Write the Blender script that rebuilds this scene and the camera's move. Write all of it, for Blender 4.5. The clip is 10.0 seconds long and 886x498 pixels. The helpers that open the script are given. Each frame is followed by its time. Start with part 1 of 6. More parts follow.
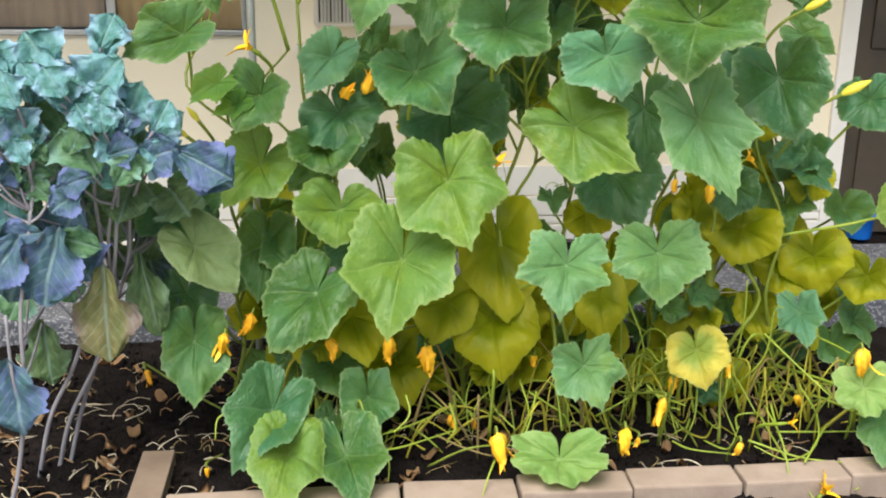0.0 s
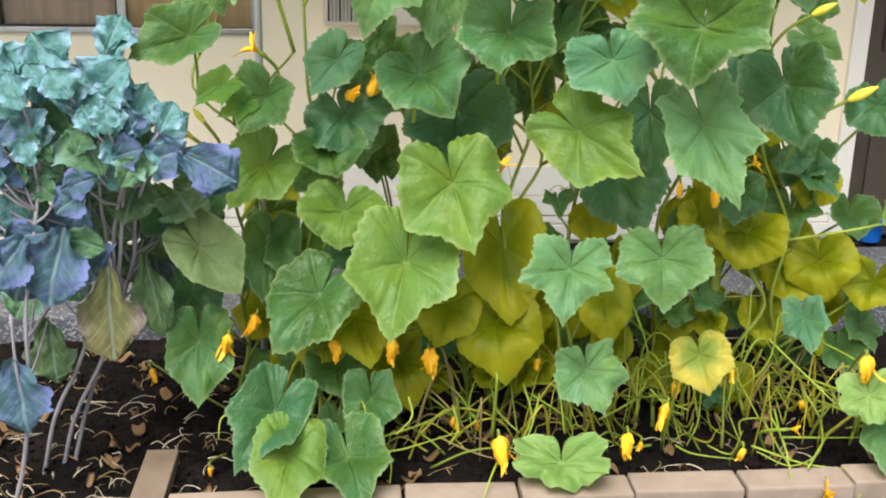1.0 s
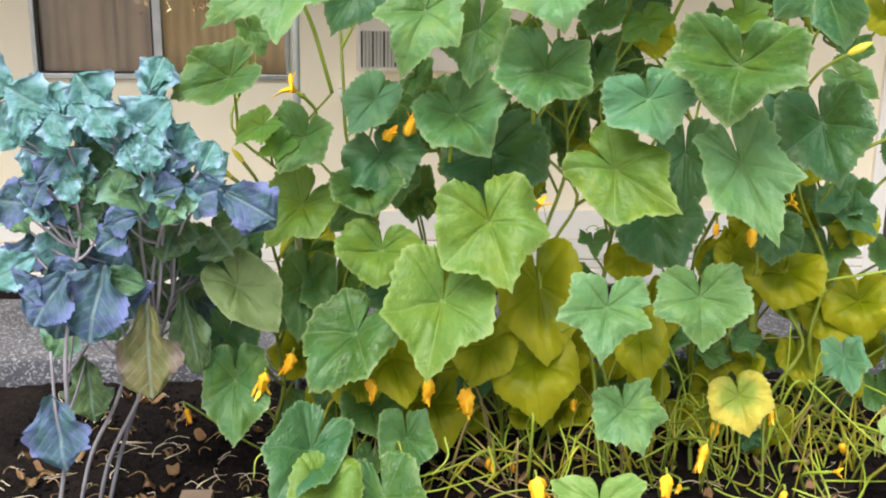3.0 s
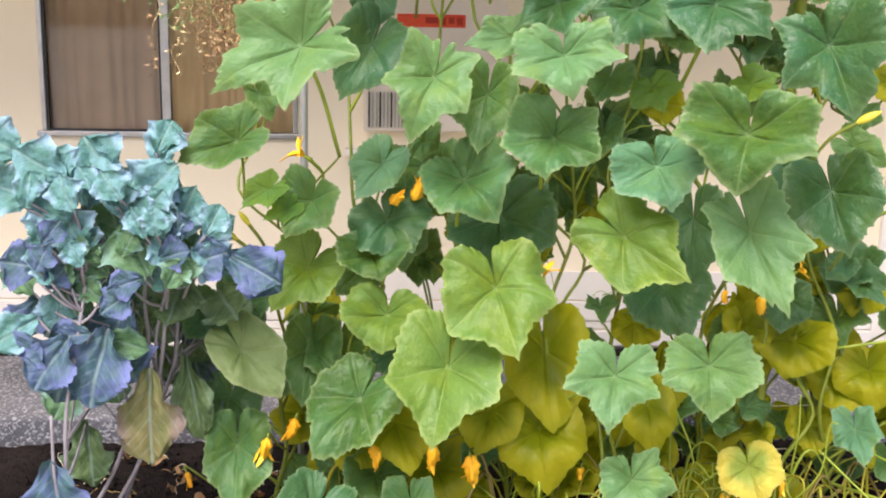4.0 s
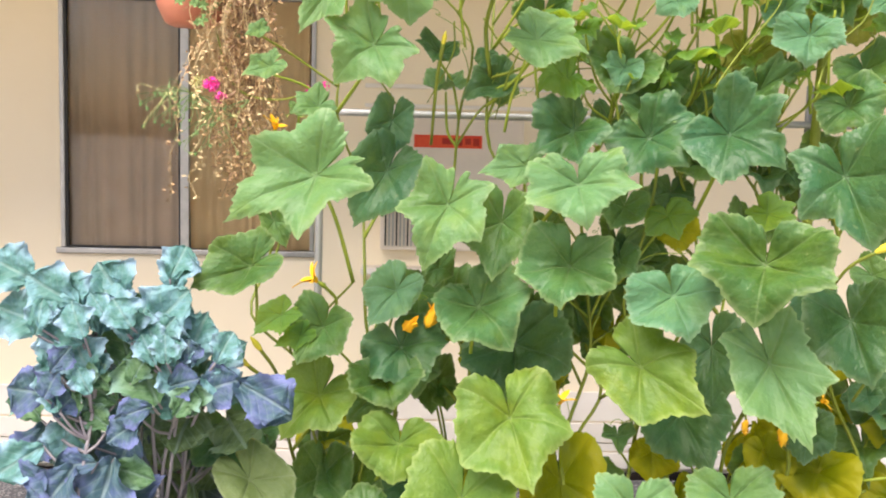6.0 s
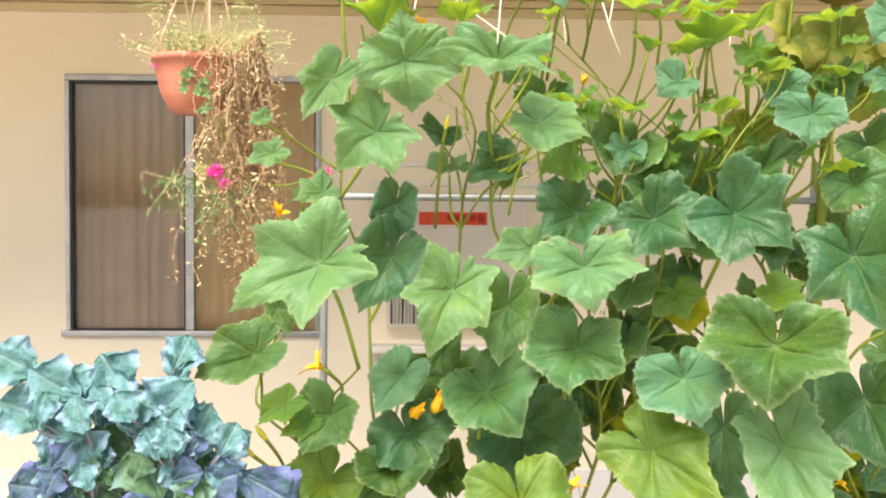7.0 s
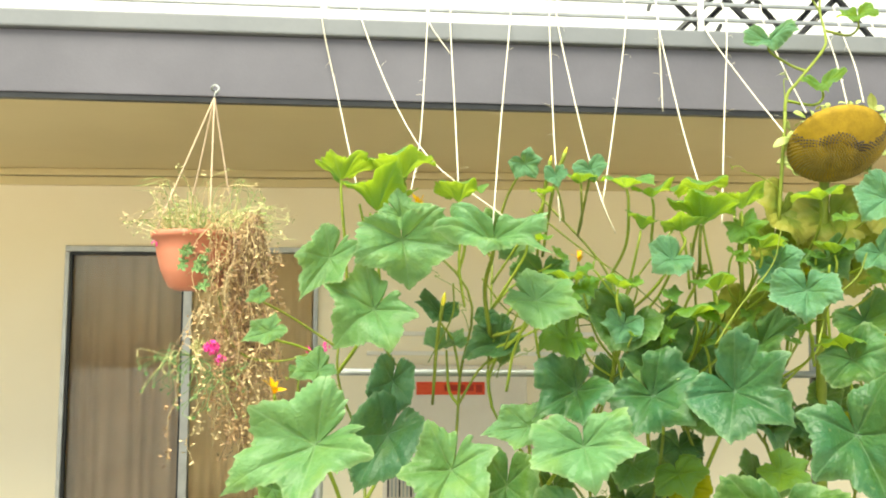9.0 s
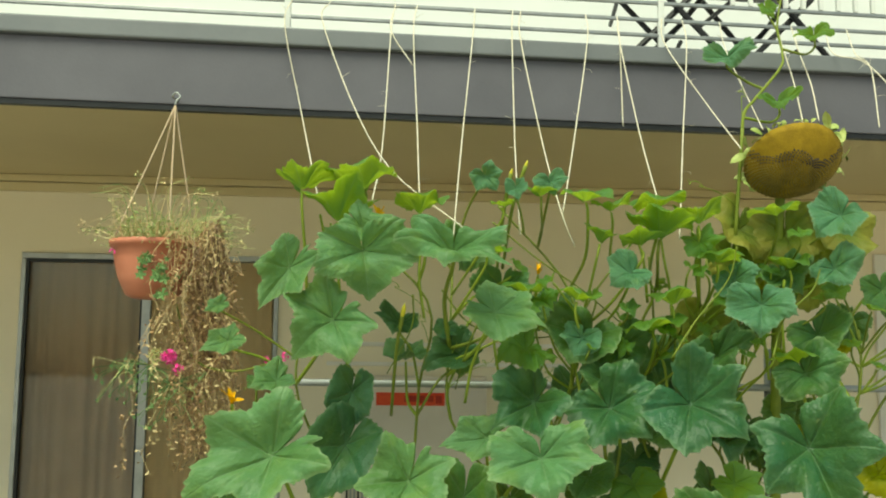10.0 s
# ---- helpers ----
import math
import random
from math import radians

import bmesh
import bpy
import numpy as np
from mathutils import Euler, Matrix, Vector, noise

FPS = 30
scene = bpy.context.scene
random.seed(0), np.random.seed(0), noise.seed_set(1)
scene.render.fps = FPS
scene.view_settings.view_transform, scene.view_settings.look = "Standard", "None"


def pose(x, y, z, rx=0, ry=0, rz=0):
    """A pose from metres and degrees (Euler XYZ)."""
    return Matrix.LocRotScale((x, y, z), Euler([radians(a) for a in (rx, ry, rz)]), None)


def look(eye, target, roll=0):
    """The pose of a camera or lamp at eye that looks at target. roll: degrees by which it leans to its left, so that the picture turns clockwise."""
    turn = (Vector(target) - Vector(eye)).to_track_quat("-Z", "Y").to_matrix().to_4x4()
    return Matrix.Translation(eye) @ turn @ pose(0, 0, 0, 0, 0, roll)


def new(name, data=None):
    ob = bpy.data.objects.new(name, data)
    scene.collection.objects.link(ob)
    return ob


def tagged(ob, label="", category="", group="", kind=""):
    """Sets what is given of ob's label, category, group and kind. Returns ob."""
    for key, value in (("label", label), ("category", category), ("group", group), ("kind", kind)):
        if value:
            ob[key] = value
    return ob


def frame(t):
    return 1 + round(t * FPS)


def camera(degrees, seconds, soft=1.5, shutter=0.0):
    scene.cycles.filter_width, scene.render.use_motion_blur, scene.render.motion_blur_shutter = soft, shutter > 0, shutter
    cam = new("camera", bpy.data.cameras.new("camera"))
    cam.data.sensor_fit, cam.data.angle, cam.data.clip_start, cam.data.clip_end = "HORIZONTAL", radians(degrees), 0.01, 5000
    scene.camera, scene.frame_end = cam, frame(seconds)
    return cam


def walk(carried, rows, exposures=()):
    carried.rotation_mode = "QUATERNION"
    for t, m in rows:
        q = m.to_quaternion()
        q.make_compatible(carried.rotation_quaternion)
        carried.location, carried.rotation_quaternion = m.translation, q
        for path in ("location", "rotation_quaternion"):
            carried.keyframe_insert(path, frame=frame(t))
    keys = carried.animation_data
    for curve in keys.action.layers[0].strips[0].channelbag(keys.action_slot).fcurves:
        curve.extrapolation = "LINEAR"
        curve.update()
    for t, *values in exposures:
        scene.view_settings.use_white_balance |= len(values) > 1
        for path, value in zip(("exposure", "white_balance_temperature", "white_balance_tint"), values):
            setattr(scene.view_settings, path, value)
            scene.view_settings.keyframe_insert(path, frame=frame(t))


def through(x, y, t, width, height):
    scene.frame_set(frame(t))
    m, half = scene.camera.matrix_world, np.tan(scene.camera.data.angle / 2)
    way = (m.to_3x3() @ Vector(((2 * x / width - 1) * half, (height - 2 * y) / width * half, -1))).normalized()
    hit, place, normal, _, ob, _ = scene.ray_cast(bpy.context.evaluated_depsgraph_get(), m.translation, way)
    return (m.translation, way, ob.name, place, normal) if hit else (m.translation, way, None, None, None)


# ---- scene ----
cam = camera(45.9, 10.0, soft=2.0)
PATH = [
    (0, (-0.162, -2.732, 1.416), (0.047, -0.832, 0.826), 0.8),
    (0.5, (-0.143, -2.736, 1.431), (0.041, -0.835, 0.838), 0.9),
    (1, (-0.139, -2.731, 1.438), (0.046, -0.832, 0.838), 1.1),
    (1.5, (-0.185, -2.731, 1.419), (-0.011, -0.823, 0.845), 0.9),
    (2, (-0.173, -2.738, 1.407), (-0.002, -0.823, 0.859), 1.0),
    (2.5, (-0.17, -2.744, 1.403), (-0.025, -0.824, 0.865), 0.6),
    (4, (-0.177, -2.713, 1.434), (-0.045, -0.76, 1.025), 1.2),
    (4.5, (-0.168, -2.7, 1.446), (-0.04, -0.736, 1.086), 1.7),
    (5, (-0.173, -2.702, 1.451), (-0.053, -0.727, 1.161), 2.0),
    (5.5, (-0.169, -2.696, 1.461), (-0.064, -0.713, 1.221), 1.9),
    (7, (-0.159, -2.658, 1.526), (-0.08, -0.661, 1.444), 0.4),
    (7.5, (-0.16, -2.674, 1.538), (-0.092, -0.676, 1.573), 0.4),
    (8, (-0.154, -2.663, 1.55), (-0.098, -0.666, 1.628), 0.7),
    (8.5, (-0.162, -2.655, 1.567), (-0.055, -0.662, 1.695), 0.7),
    (9, (-0.157, -2.656, 1.572), (-0.076, -0.67, 1.792), 0.2),
    (9.5, (-0.157, -2.668, 1.577), (-0.053, -0.685, 1.822), 0.5),
    (10, (-0.15, -2.663, 1.574), (0.001, -0.684, 1.814), 0.6),
]
walk(cam, [(t, look(eye, target, roll)) for t, eye, target, roll in PATH],
     exposures=[(0, 0.29, 6350, 7), (2.5, 0.36, 6350, 8), (4.5, 0.57, 6650, 21), (7.0, 0.74, 6850, 15), (7.5, 0.80, 6900, 16), (8.0, 0.83, 7050, 19), (8.5, 0.82, 7100, 0), (8.8, 0.84, 7150, -3), (9.4, 0.50, 7200, -12), (10.0, -0.32, 7200, -17)])

# ---- world and light: open shade under a bright hazy sky ----
world = bpy.data.worlds.new("sky")
scene.world = world
world.use_nodes = True
wn = world.node_tree
sky = wn.nodes.new("ShaderNodeTexSky")
sky.sky_type = "NISHITA"
sky.sun_disc = False
sky.sun_elevation, sky.sun_rotation = radians(56), radians(204)
sky.dust_density, sky.air_density = 2.5, 1.0
wn.links.new(sky.outputs[0], wn.nodes["Background"].inputs[0])
wn.nodes["Background"].inputs[1].default_value = 0.13
sun = new("sun", bpy.data.lights.new("sun", "SUN"))
sun.data.energy, sun.data.angle, sun.data.color = 4.9, radians(45), (1.0, 0.95, 0.86)
sun.matrix_world = look((-2.05, -4.55, 7.4), (0, 0, 0))


# ---- materials ----
class Tree:
    def __init__(self, name):
        self.mat = bpy.data.materials.new(name)
        self.mat.use_nodes = True
        self.t = self.mat.node_tree
        self.p = self.t.nodes["Principled BSDF"]
        self.out = self.t.nodes["Material Output"]

    def add(self, kind, **props):
        n = self.t.nodes.new("ShaderNode" + kind)
        for k, v in props.items():
            setattr(n, k, v)
        return n

    def link(self, a, b):
        self.t.links.new(a, b)

    def put(self, socket, v):
        if hasattr(v, "is_output"):
            self.link(v, socket)
        elif isinstance(v, tuple) and len(v) == 3 and len(socket.default_value) == 4:
            socket.default_value = (*v, 1)
        else:
            socket.default_value = v

    def math(self, op, a, b=0.0, c=0.0):
        n = self.add("Math", operation=op)
        for s, v in zip(n.inputs, (a, b, c)):
            self.put(s, v)
        return n.outputs[0]

    def mix(self, f, a, b, blend="MIX"):
        n = self.add("Mix", data_type="RGBA", blend_type=blend)
        self.put(n.inputs[0], f)
        self.put(n.inputs[6], a)
        self.put(n.inputs[7], b)
        return n.outputs[2]

    def coords(self, kind="Object"):
        return self.add("TexCoord").outputs[kind]

    def noise(self, vec, scale, detail=4.0, rough=0.55, w=None):
        n = self.add("TexNoise", noise_dimensions="4D" if w is not None else "3D")
        self.link(vec, n.inputs["Vector"])
        n.inputs["Scale"].default_value, n.inputs["Detail"].default_value, n.inputs["Roughness"].default_value = scale, detail, rough
        if w is not None:
            self.put(n.inputs["W"], w)
        return n.outputs[0]

    def ramp(self, f, lo, hi):
        n = self.add("MapRange", interpolation_type="SMOOTHSTEP")
        self.put(n.inputs[0], f)
        n.inputs[1].default_value, n.inputs[2].default_value = lo, hi
        return n.outputs[0]

    def rand(self):
        return self.add("ObjectInfo").outputs["Random"]

    def bump(self, height, strength=0.3, distance=0.01):
        n = self.add("Bump")
        n.inputs["Strength"].default_value, n.inputs["Distance"].default_value = strength, distance
        self.link(height, n.inputs["Height"])
        self.link(n.outputs[0], self.p.inputs["Normal"])
        return n.outputs[0]

    def done(self, color, rough=0.6, spec=0.5, metal=0.0):
        self.put(self.p.inputs["Base Color"], color)
        self.put(self.p.inputs["Roughness"], rough)
        self.p.inputs["Specular IOR Level"].default_value = spec
        self.p.inputs["Metallic"].default_value = metal
        return self.mat

    def thin(self, color, amount=0.3):
        tr = self.add("BsdfTranslucent")
        self.put(tr.inputs["Color"], color)
        mx = self.add("MixShader")
        mx.inputs[0].default_value = amount
        self.link(self.p.outputs[0], mx.inputs[1])
        self.link(tr.outputs[0], mx.inputs[2])
        self.link(mx.outputs[0], self.out.inputs[0])


def plain(name, c1, c2, scale=8.0, rough=0.6, bump=0.15, spec=0.4, metal=0.0, fine=60.0, dist=0.004):
    """A surface with two scales of colour change and a fine relief."""
    m = Tree(name)
    v = m.coords()
    r = m.rand()
    a = m.noise(v, scale, 5, w=m.math("MULTIPLY", r, 20))
    b = m.noise(v, fine, 3)
    f = m.math("ADD", m.math("MULTIPLY", m.ramp(a, 0.3, 0.7), 0.7), m.math("MULTIPLY", b, 0.3))
    m.bump(m.math("ADD", a, m.math("MULTIPLY", b, 0.6)), bump, dist)
    return m.done(m.mix(f, c1, c2), m.math("ADD", rough - 0.08, m.math("MULTIPLY", b, 0.16)), spec, metal)


def puck_c(m, v):
    n = m.add("TexVoronoi", feature="DISTANCE_TO_EDGE")
    n.inputs["Scale"].default_value = 15
    m.link(v, n.inputs["Vector"])
    return m.ramp(n.outputs["Distance"], 0.0, 0.16)


def leaf_material(name, c1, c2, vein, edge=None, glow=(0.32, 0.44, 0.035), rough=0.46, cool=None, through=0.30):
    """A large lobed leaf: five main veins from the stalk, side veins, blotches and an uneven gloss."""
    m = Tree(name)
    v = m.coords()
    xyz = m.add("SeparateXYZ")
    m.link(v, xyz.inputs[0])
    x, y = xyz.outputs[0], xyz.outputs[1]
    r = m.math("SQRT", m.math("ADD", m.math("MULTIPLY", x, x), m.math("MULTIPLY", y, y)))
    th = m.math("ABSOLUTE", m.math("ARCTAN2", x, m.math("MULTIPLY", y, -1.0)))
    a = m.math("PINGPONG", th, radians(31))
    dist = m.math("MULTIPLY", r, m.math("SINE", a))
    along = m.math("MULTIPLY", r, m.math("COSINE", a))
    wob = m.math("MULTIPLY", m.noise(v, 9.0, 2), 0.05)
    main = m.math("SUBTRACT", 1.0, m.ramp(m.math("ADD", dist, m.math("MULTIPLY", wob, 0.1)), 0.002, 0.016))
    s = m.math("FRACT", m.math("MULTIPLY", m.math("ADD", m.math("SUBTRACT", along, m.math("MULTIPLY", dist, 0.9)), wob), 9.0))
    side = m.math("SUBTRACT", 1.0, m.ramp(m.math("ABSOLUTE", m.math("SUBTRACT", s, 0.5)), 0.03, 0.13))
    veins = m.math("MAXIMUM", main, m.math("MULTIPLY", side, 0.22))
    rnd = m.rand()
    big = m.noise(v, 3.5, 4, w=m.math("MULTIPLY", rnd, 30))
    fine = m.noise(v, 45.0, 3)
    mid = m.noise(v, 9.0, 3, w=m.math("MULTIPLY", rnd, 17))
    col = m.mix(m.math("ADD", m.math("MULTIPLY", rnd, 0.4), m.math("MULTIPLY", m.math("SUBTRACT", big, 0.37), 2.3)), c1, c2)
    col = m.mix(m.math("MULTIPLY", fine, 0.18), col, c2)
    col = m.mix(m.math("MULTIPLY", m.ramp(mid, 0.42, 0.62), 0.45), col, c1)
    if cool:
        # bluish patches paint sky gloss, yellow ones light through the blade
        patch = m.ramp(m.noise(v, 2.2, 2, w=m.math("MULTIPLY", rnd, 41)), 0.40, 0.62)
        col = m.mix(m.math("MULTIPLY", m.math("ADD", m.math("FRACT", m.math("MULTIPLY", rnd, 7.3)), patch), 0.36), col, cool)
        warm = m.ramp(m.noise(v, 2.8, 3, w=m.math("MULTIPLY", rnd, 57)), 0.52, 0.70)
        col = m.mix(m.math("MULTIPLY", warm, 0.40), col, (c2[0] * 1.35, c2[1] * 1.08, c2[2] * 0.55))
    if edge:
        col = m.mix(m.ramp(m.math("ADD", r, m.math("MULTIPLY", big, 0.5)), 0.42, 0.72), col, edge)
    col = m.mix(m.math("MULTIPLY", m.math("SUBTRACT", 1.0, puck_c(m, v)), 0.06), col, vein)
    spots = m.math("MULTIPLY", m.ramp(m.noise(v, 14.0, 2, w=m.math("MULTIPLY", rnd, 11)), 0.69, 0.75), 0.35)
    col = m.mix(spots, col, (0.33, 0.36, 0.16))
    col = m.mix(m.math("MULTIPLY", m.math("MAXIMUM", main, m.math("MULTIPLY", side, 0.3)), 0.24), col, vein)
    margin = m.add("Attribute", attribute_name="rim").outputs["Fac"]
    col = m.mix(m.math("MULTIPLY", m.ramp(margin, 0.90, 1.0), 0.45), col, vein)
    net = m.add("TexVoronoi", feature="DISTANCE_TO_EDGE")
    net.inputs["Scale"].default_value = 15
    m.link(v, net.inputs["Vector"])
    puck = m.ramp(net.outputs["Distance"], 0.0, 0.25)
    m.bump(m.math("SUBTRACT", m.math("ADD", m.math("ADD", m.math("MULTIPLY", fine, 0.2), m.math("MULTIPLY", puck, 0.05)), m.math("MULTIPLY", mid, 0.75)), m.math("MULTIPLY", veins, 0.10)), 0.75, 0.012)
    mat = m.done(col, m.math("ADD", rough - 0.16, m.math("MULTIPLY", big, 0.3)), 0.34)
    m.thin(m.mix(m.math("MULTIPLY", veins, 0.4), glow, vein), through)
    return mat


LEAF_GREEN = leaf_material("squash_leaf_green", (0.026, 0.080, 0.010), (0.082, 0.172, 0.026), (0.29, 0.39, 0.17), cool=(0.066, 0.195, 0.085), rough=0.40, through=0.20)
LEAF_YOUNG = leaf_material("squash_leaf_young", (0.075, 0.205, 0.022), (0.150, 0.31, 0.042), (0.30, 0.45, 0.15), cool=(0.09, 0.27, 0.11), glow=(0.42, 0.56, 0.03), rough=0.42, through=0.52)
# dark green leaves; also paints the shadow tone of some rear leaves
LEAF_TEAL = leaf_material("squash_leaf_dark", (0.018, 0.066, 0.015), (0.050, 0.132, 0.036), (0.19, 0.30, 0.15), cool=(0.034, 0.135, 0.074), rough=0.36, through=0.16)
LEAF_PALE = leaf_material("squash_leaf_pale", (0.074, 0.180, 0.050), (0.148, 0.290, 0.096), (0.32, 0.44, 0.21), cool=(0.12, 0.285, 0.135), rough=0.42)
LEAF_FRESH = leaf_material("squash_leaf_fresh", (0.070, 0.145, 0.008), (0.170, 0.265, 0.020), (0.36, 0.46, 0.15), cool=(0.12, 0.255, 0.07))
LEAF_OLIVE = leaf_material("squash_leaf_ageing", (0.125, 0.165, 0.002), (0.240, 0.280, 0.004), (0.34, 0.39, 0.03), edge=(0.40, 0.38, 0.010), glow=(0.48, 0.54, 0.008), through=0.45)
LEAF_YELLOW = leaf_material("squash_leaf_yellowing", (0.22, 0.33, 0.05), (0.36, 0.42, 0.07), (0.45, 0.48, 0.15), edge=(0.66, 0.55, 0.08), glow=(0.5, 0.5, 0.05))
LEAF_OLD = leaf_material("squash_leaf_dull", (0.10, 0.16, 0.05), (0.16, 0.22, 0.085), (0.32, 0.38, 0.20), rough=0.55)
LEAF_COOL = leaf_material("squash_leaf_bluish", (0.058, 0.170, 0.080), (0.112, 0.265, 0.135), (0.30, 0.44, 0.27), cool=(0.085, 0.25, 0.135), rough=0.42)
LEAF_ROUND = leaf_material("mottled_round_leaf", (0.15, 0.30, 0.06), (0.30, 0.43, 0.13), (0.38, 0.50, 0.20))


def kale_material(name, c1, c2, c3):
    m = Tree(name)
    v = m.coords()
    xyz = m.add("SeparateXYZ")
    m.link(v, xyz.inputs[0])
    ax = m.math("ABSOLUTE", xyz.outputs[0])
    rnd = m.rand()
    big = m.noise(v, 3.0, 4, w=m.math("MULTIPLY", rnd, 25))
    rib = m.math("SUBTRACT", 1.0, m.ramp(ax, 0.015, 0.045))
    s = m.math("FRACT", m.math("MULTIPLY", m.math("ADD", xyz.outputs[1], m.math("MULTIPLY", ax, 0.9)), 7.0))
    side = m.math("MULTIPLY", m.math("SUBTRACT", 1.0, m.ramp(m.math("ABSOLUTE", m.math("SUBTRACT", s, 0.5)), 0.03, 0.14)), 0.45)
    veins = m.math("MAXIMUM", rib, side)
    col = m.mix(m.ramp(big, 0.38, 0.62), c1, c2)
    col = m.mix(m.math("MULTIPLY", m.ramp(m.noise(v, 8.0, 3, w=m.math("MULTIPLY", rnd, 13)), 0.45, 0.62), 0.6), col, c1)
    col = m.mix(m.ramp(m.math("ADD", ax, m.math("MULTIPLY", big, 0.25)), 0.35, 0.62), col, c3)
    col = m.mix(m.math("MULTIPLY", veins, 0.3), col, (0.30, 0.42, 0.40))
    m.bump(m.math("SUBTRACT", m.noise(v, 11.0, 4), m.math("MULTIPLY", veins, 0.4)), 0.5, 0.010)
    mat = m.done(col, 0.55, 0.35)
    m.thin(m.mix(0.5, c1, (0.2, 0.4, 0.1)), 0.15)
    return mat


KALE = {
    # dark olive copy: shade below the crowns painted into the leaf colour
    "shade": kale_material("kale_olive_painted_shade", (0.06, 0.11, 0.04), (0.12, 0.19, 0.07), (0.14, 0.22, 0.13)),
    "blue": kale_material("kale_blue_green", (0.075, 0.210, 0.185), (0.165, 0.345, 0.385), (0.30, 0.46, 0.60)),
    "green": kale_material("kale_green", (0.075, 0.175, 0.075), (0.14, 0.27, 0.13), (0.20, 0.35, 0.30)),
    "violet": kale_material("kale_violet", (0.045, 0.105, 0.130), (0.076, 0.112, 0.235), (0.135, 0.165, 0.37)),
    # dark slate copy for rear leaves, their shade put into the colour
    "dusk": kale_material("kale_slate_painted_shade", (0.030, 0.060, 0.055), (0.055, 0.090, 0.10), (0.075, 0.09, 0.16)),
    "wilted": kale_material("kale_wilted", (0.13, 0.14, 0.05), (0.20, 0.18, 0.075), (0.15, 0.11, 0.095)),
}
STEM_GREEN = plain("vine_stem_green", (0.13, 0.18, 0.018), (0.24, 0.28, 0.035), 14, 0.55, 0.3)
STEM_OLIVE = plain("vine_stem_olive", (0.26, 0.24, 0.015), (0.42, 0.38, 0.04), 12, 0.55, 0.3)
STEM_PALE = plain("vine_stem_pale", (0.20, 0.29, 0.022), (0.36, 0.43, 0.06), 10, 0.5, 0.2)
KALE_STALK = plain("kale_stalk", (0.17, 0.155, 0.19), (0.31, 0.295, 0.31), 12, 0.6, 0.3)
PETAL = plain("squash_petal", (0.93, 0.38, 0.008), (0.98, 0.62, 0.03), 14, 0.55, 0.3, fine=90)
PETAL_OPEN = plain("open_petal", (0.90, 0.46, 0.01), (0.98, 0.60, 0.02), 25, 0.5, 0.3)
BUD = plain("bud_yellow_green", (0.55, 0.52, 0.05), (0.80, 0.66, 0.06), 25, 0.5, 0.3)
STUCCO = plain("cream_painted_wall", (0.90, 0.785, 0.58), (0.93, 0.83, 0.645), 1.5, 0.75, 0.12, fine=180, dist=0.002)
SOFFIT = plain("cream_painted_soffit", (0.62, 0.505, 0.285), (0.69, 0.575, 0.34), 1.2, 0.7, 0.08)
UPPER = plain("white_painted_wall", (0.82, 0.82, 0.80), (0.88, 0.87, 0.85), 2, 0.7, 0.1)
FASCIA = plain("grey_brown_fascia_paint", (0.110, 0.104, 0.127), (0.150, 0.142, 0.170), 3, 0.5, 0.15, fine=120)
CAP = plain("grey_cap_paint", (0.165, 0.172, 0.190), (0.215, 0.222, 0.238), 3, 0.5, 0.15)
TRIM = plain("white_trim_paint", (0.80, 0.75, 0.68), (0.86, 0.82, 0.76), 4, 0.55, 0.15)
ALU = plain("dull_aluminium", (0.36, 0.36, 0.36), (0.50, 0.50, 0.49), 20, 0.4, 0.1, metal=0.8)
STEEL = plain("galvanised_conduit", (0.33, 0.34, 0.34), (0.48, 0.49, 0.49), 25, 0.55, 0.1, metal=0.6)
CURTAIN_A = plain("brown_curtain_cloth", (0.52, 0.35, 0.19), (0.62, 0.43, 0.25), 5, 0.85, 0.3, fine=220)
CURTAIN_B = plain("tan_curtain_cloth", (0.86, 0.62, 0.32), (0.90, 0.70, 0.40), 5, 0.85, 0.3, fine=220)
TERRACOTTA = plain("terracotta_plastic", (0.50, 0.165, 0.10), (0.60, 0.225, 0.14), 9, 0.5, 0.2)
ROPE = plain("jute_twine", (0.66, 0.58, 0.44), (0.86, 0.80, 0.68), 60, 0.8, 0.5)
CHAIN = plain("beige_basket_rope", (0.50, 0.36, 0.24), (0.62, 0.47, 0.33), 60, 0.7, 0.5)
STRAW = plain("dry_stems", (0.56, 0.40, 0.20), (0.80, 0.64, 0.38), 9, 0.8, 0.3)
CREAM = plain("bleached_root", (0.55, 0.45, 0.32), (0.78, 0.68, 0.52), 9, 0.8, 0.3)
DRYSTEM = plain("brown_dry_stem", (0.20, 0.15, 0.05), (0.36, 0.27, 0.11), 9, 0.8, 0.3)
DRYLEAF = plain("brown_dry_leaf", (0.30, 0.17, 0.08), (0.52, 0.34, 0.18), 9, 0.8, 0.3)
GRASS = plain("fading_grass", (0.36, 0.40, 0.13), (0.60, 0.52, 0.28), 6, 0.7, 0.2)
PINK = plain("pink_geranium_petals", (0.80, 0.03, 0.30), (0.92, 0.10, 0.46), 30, 0.5, 0.2)
BLUE = plain("blue_plastic", (0.012, 0.13, 0.56), (0.02, 0.19, 0.68), 6, 0.35, 0.05)
BLOCK = plain("tan_concrete_block", (0.26, 0.195, 0.15), (0.37, 0.285, 0.23), 12, 0.9, 0.5, fine=150)
PLANK = plain("weathered_board", (0.17, 0.12, 0.085), (0.27, 0.205, 0.155), 8, 0.85, 0.4, fine=90)
BROWNWOOD = plain("dark_brown_door_wood", (0.040, 0.032, 0.022), (0.085, 0.065, 0.045), 5, 0.6, 0.4)
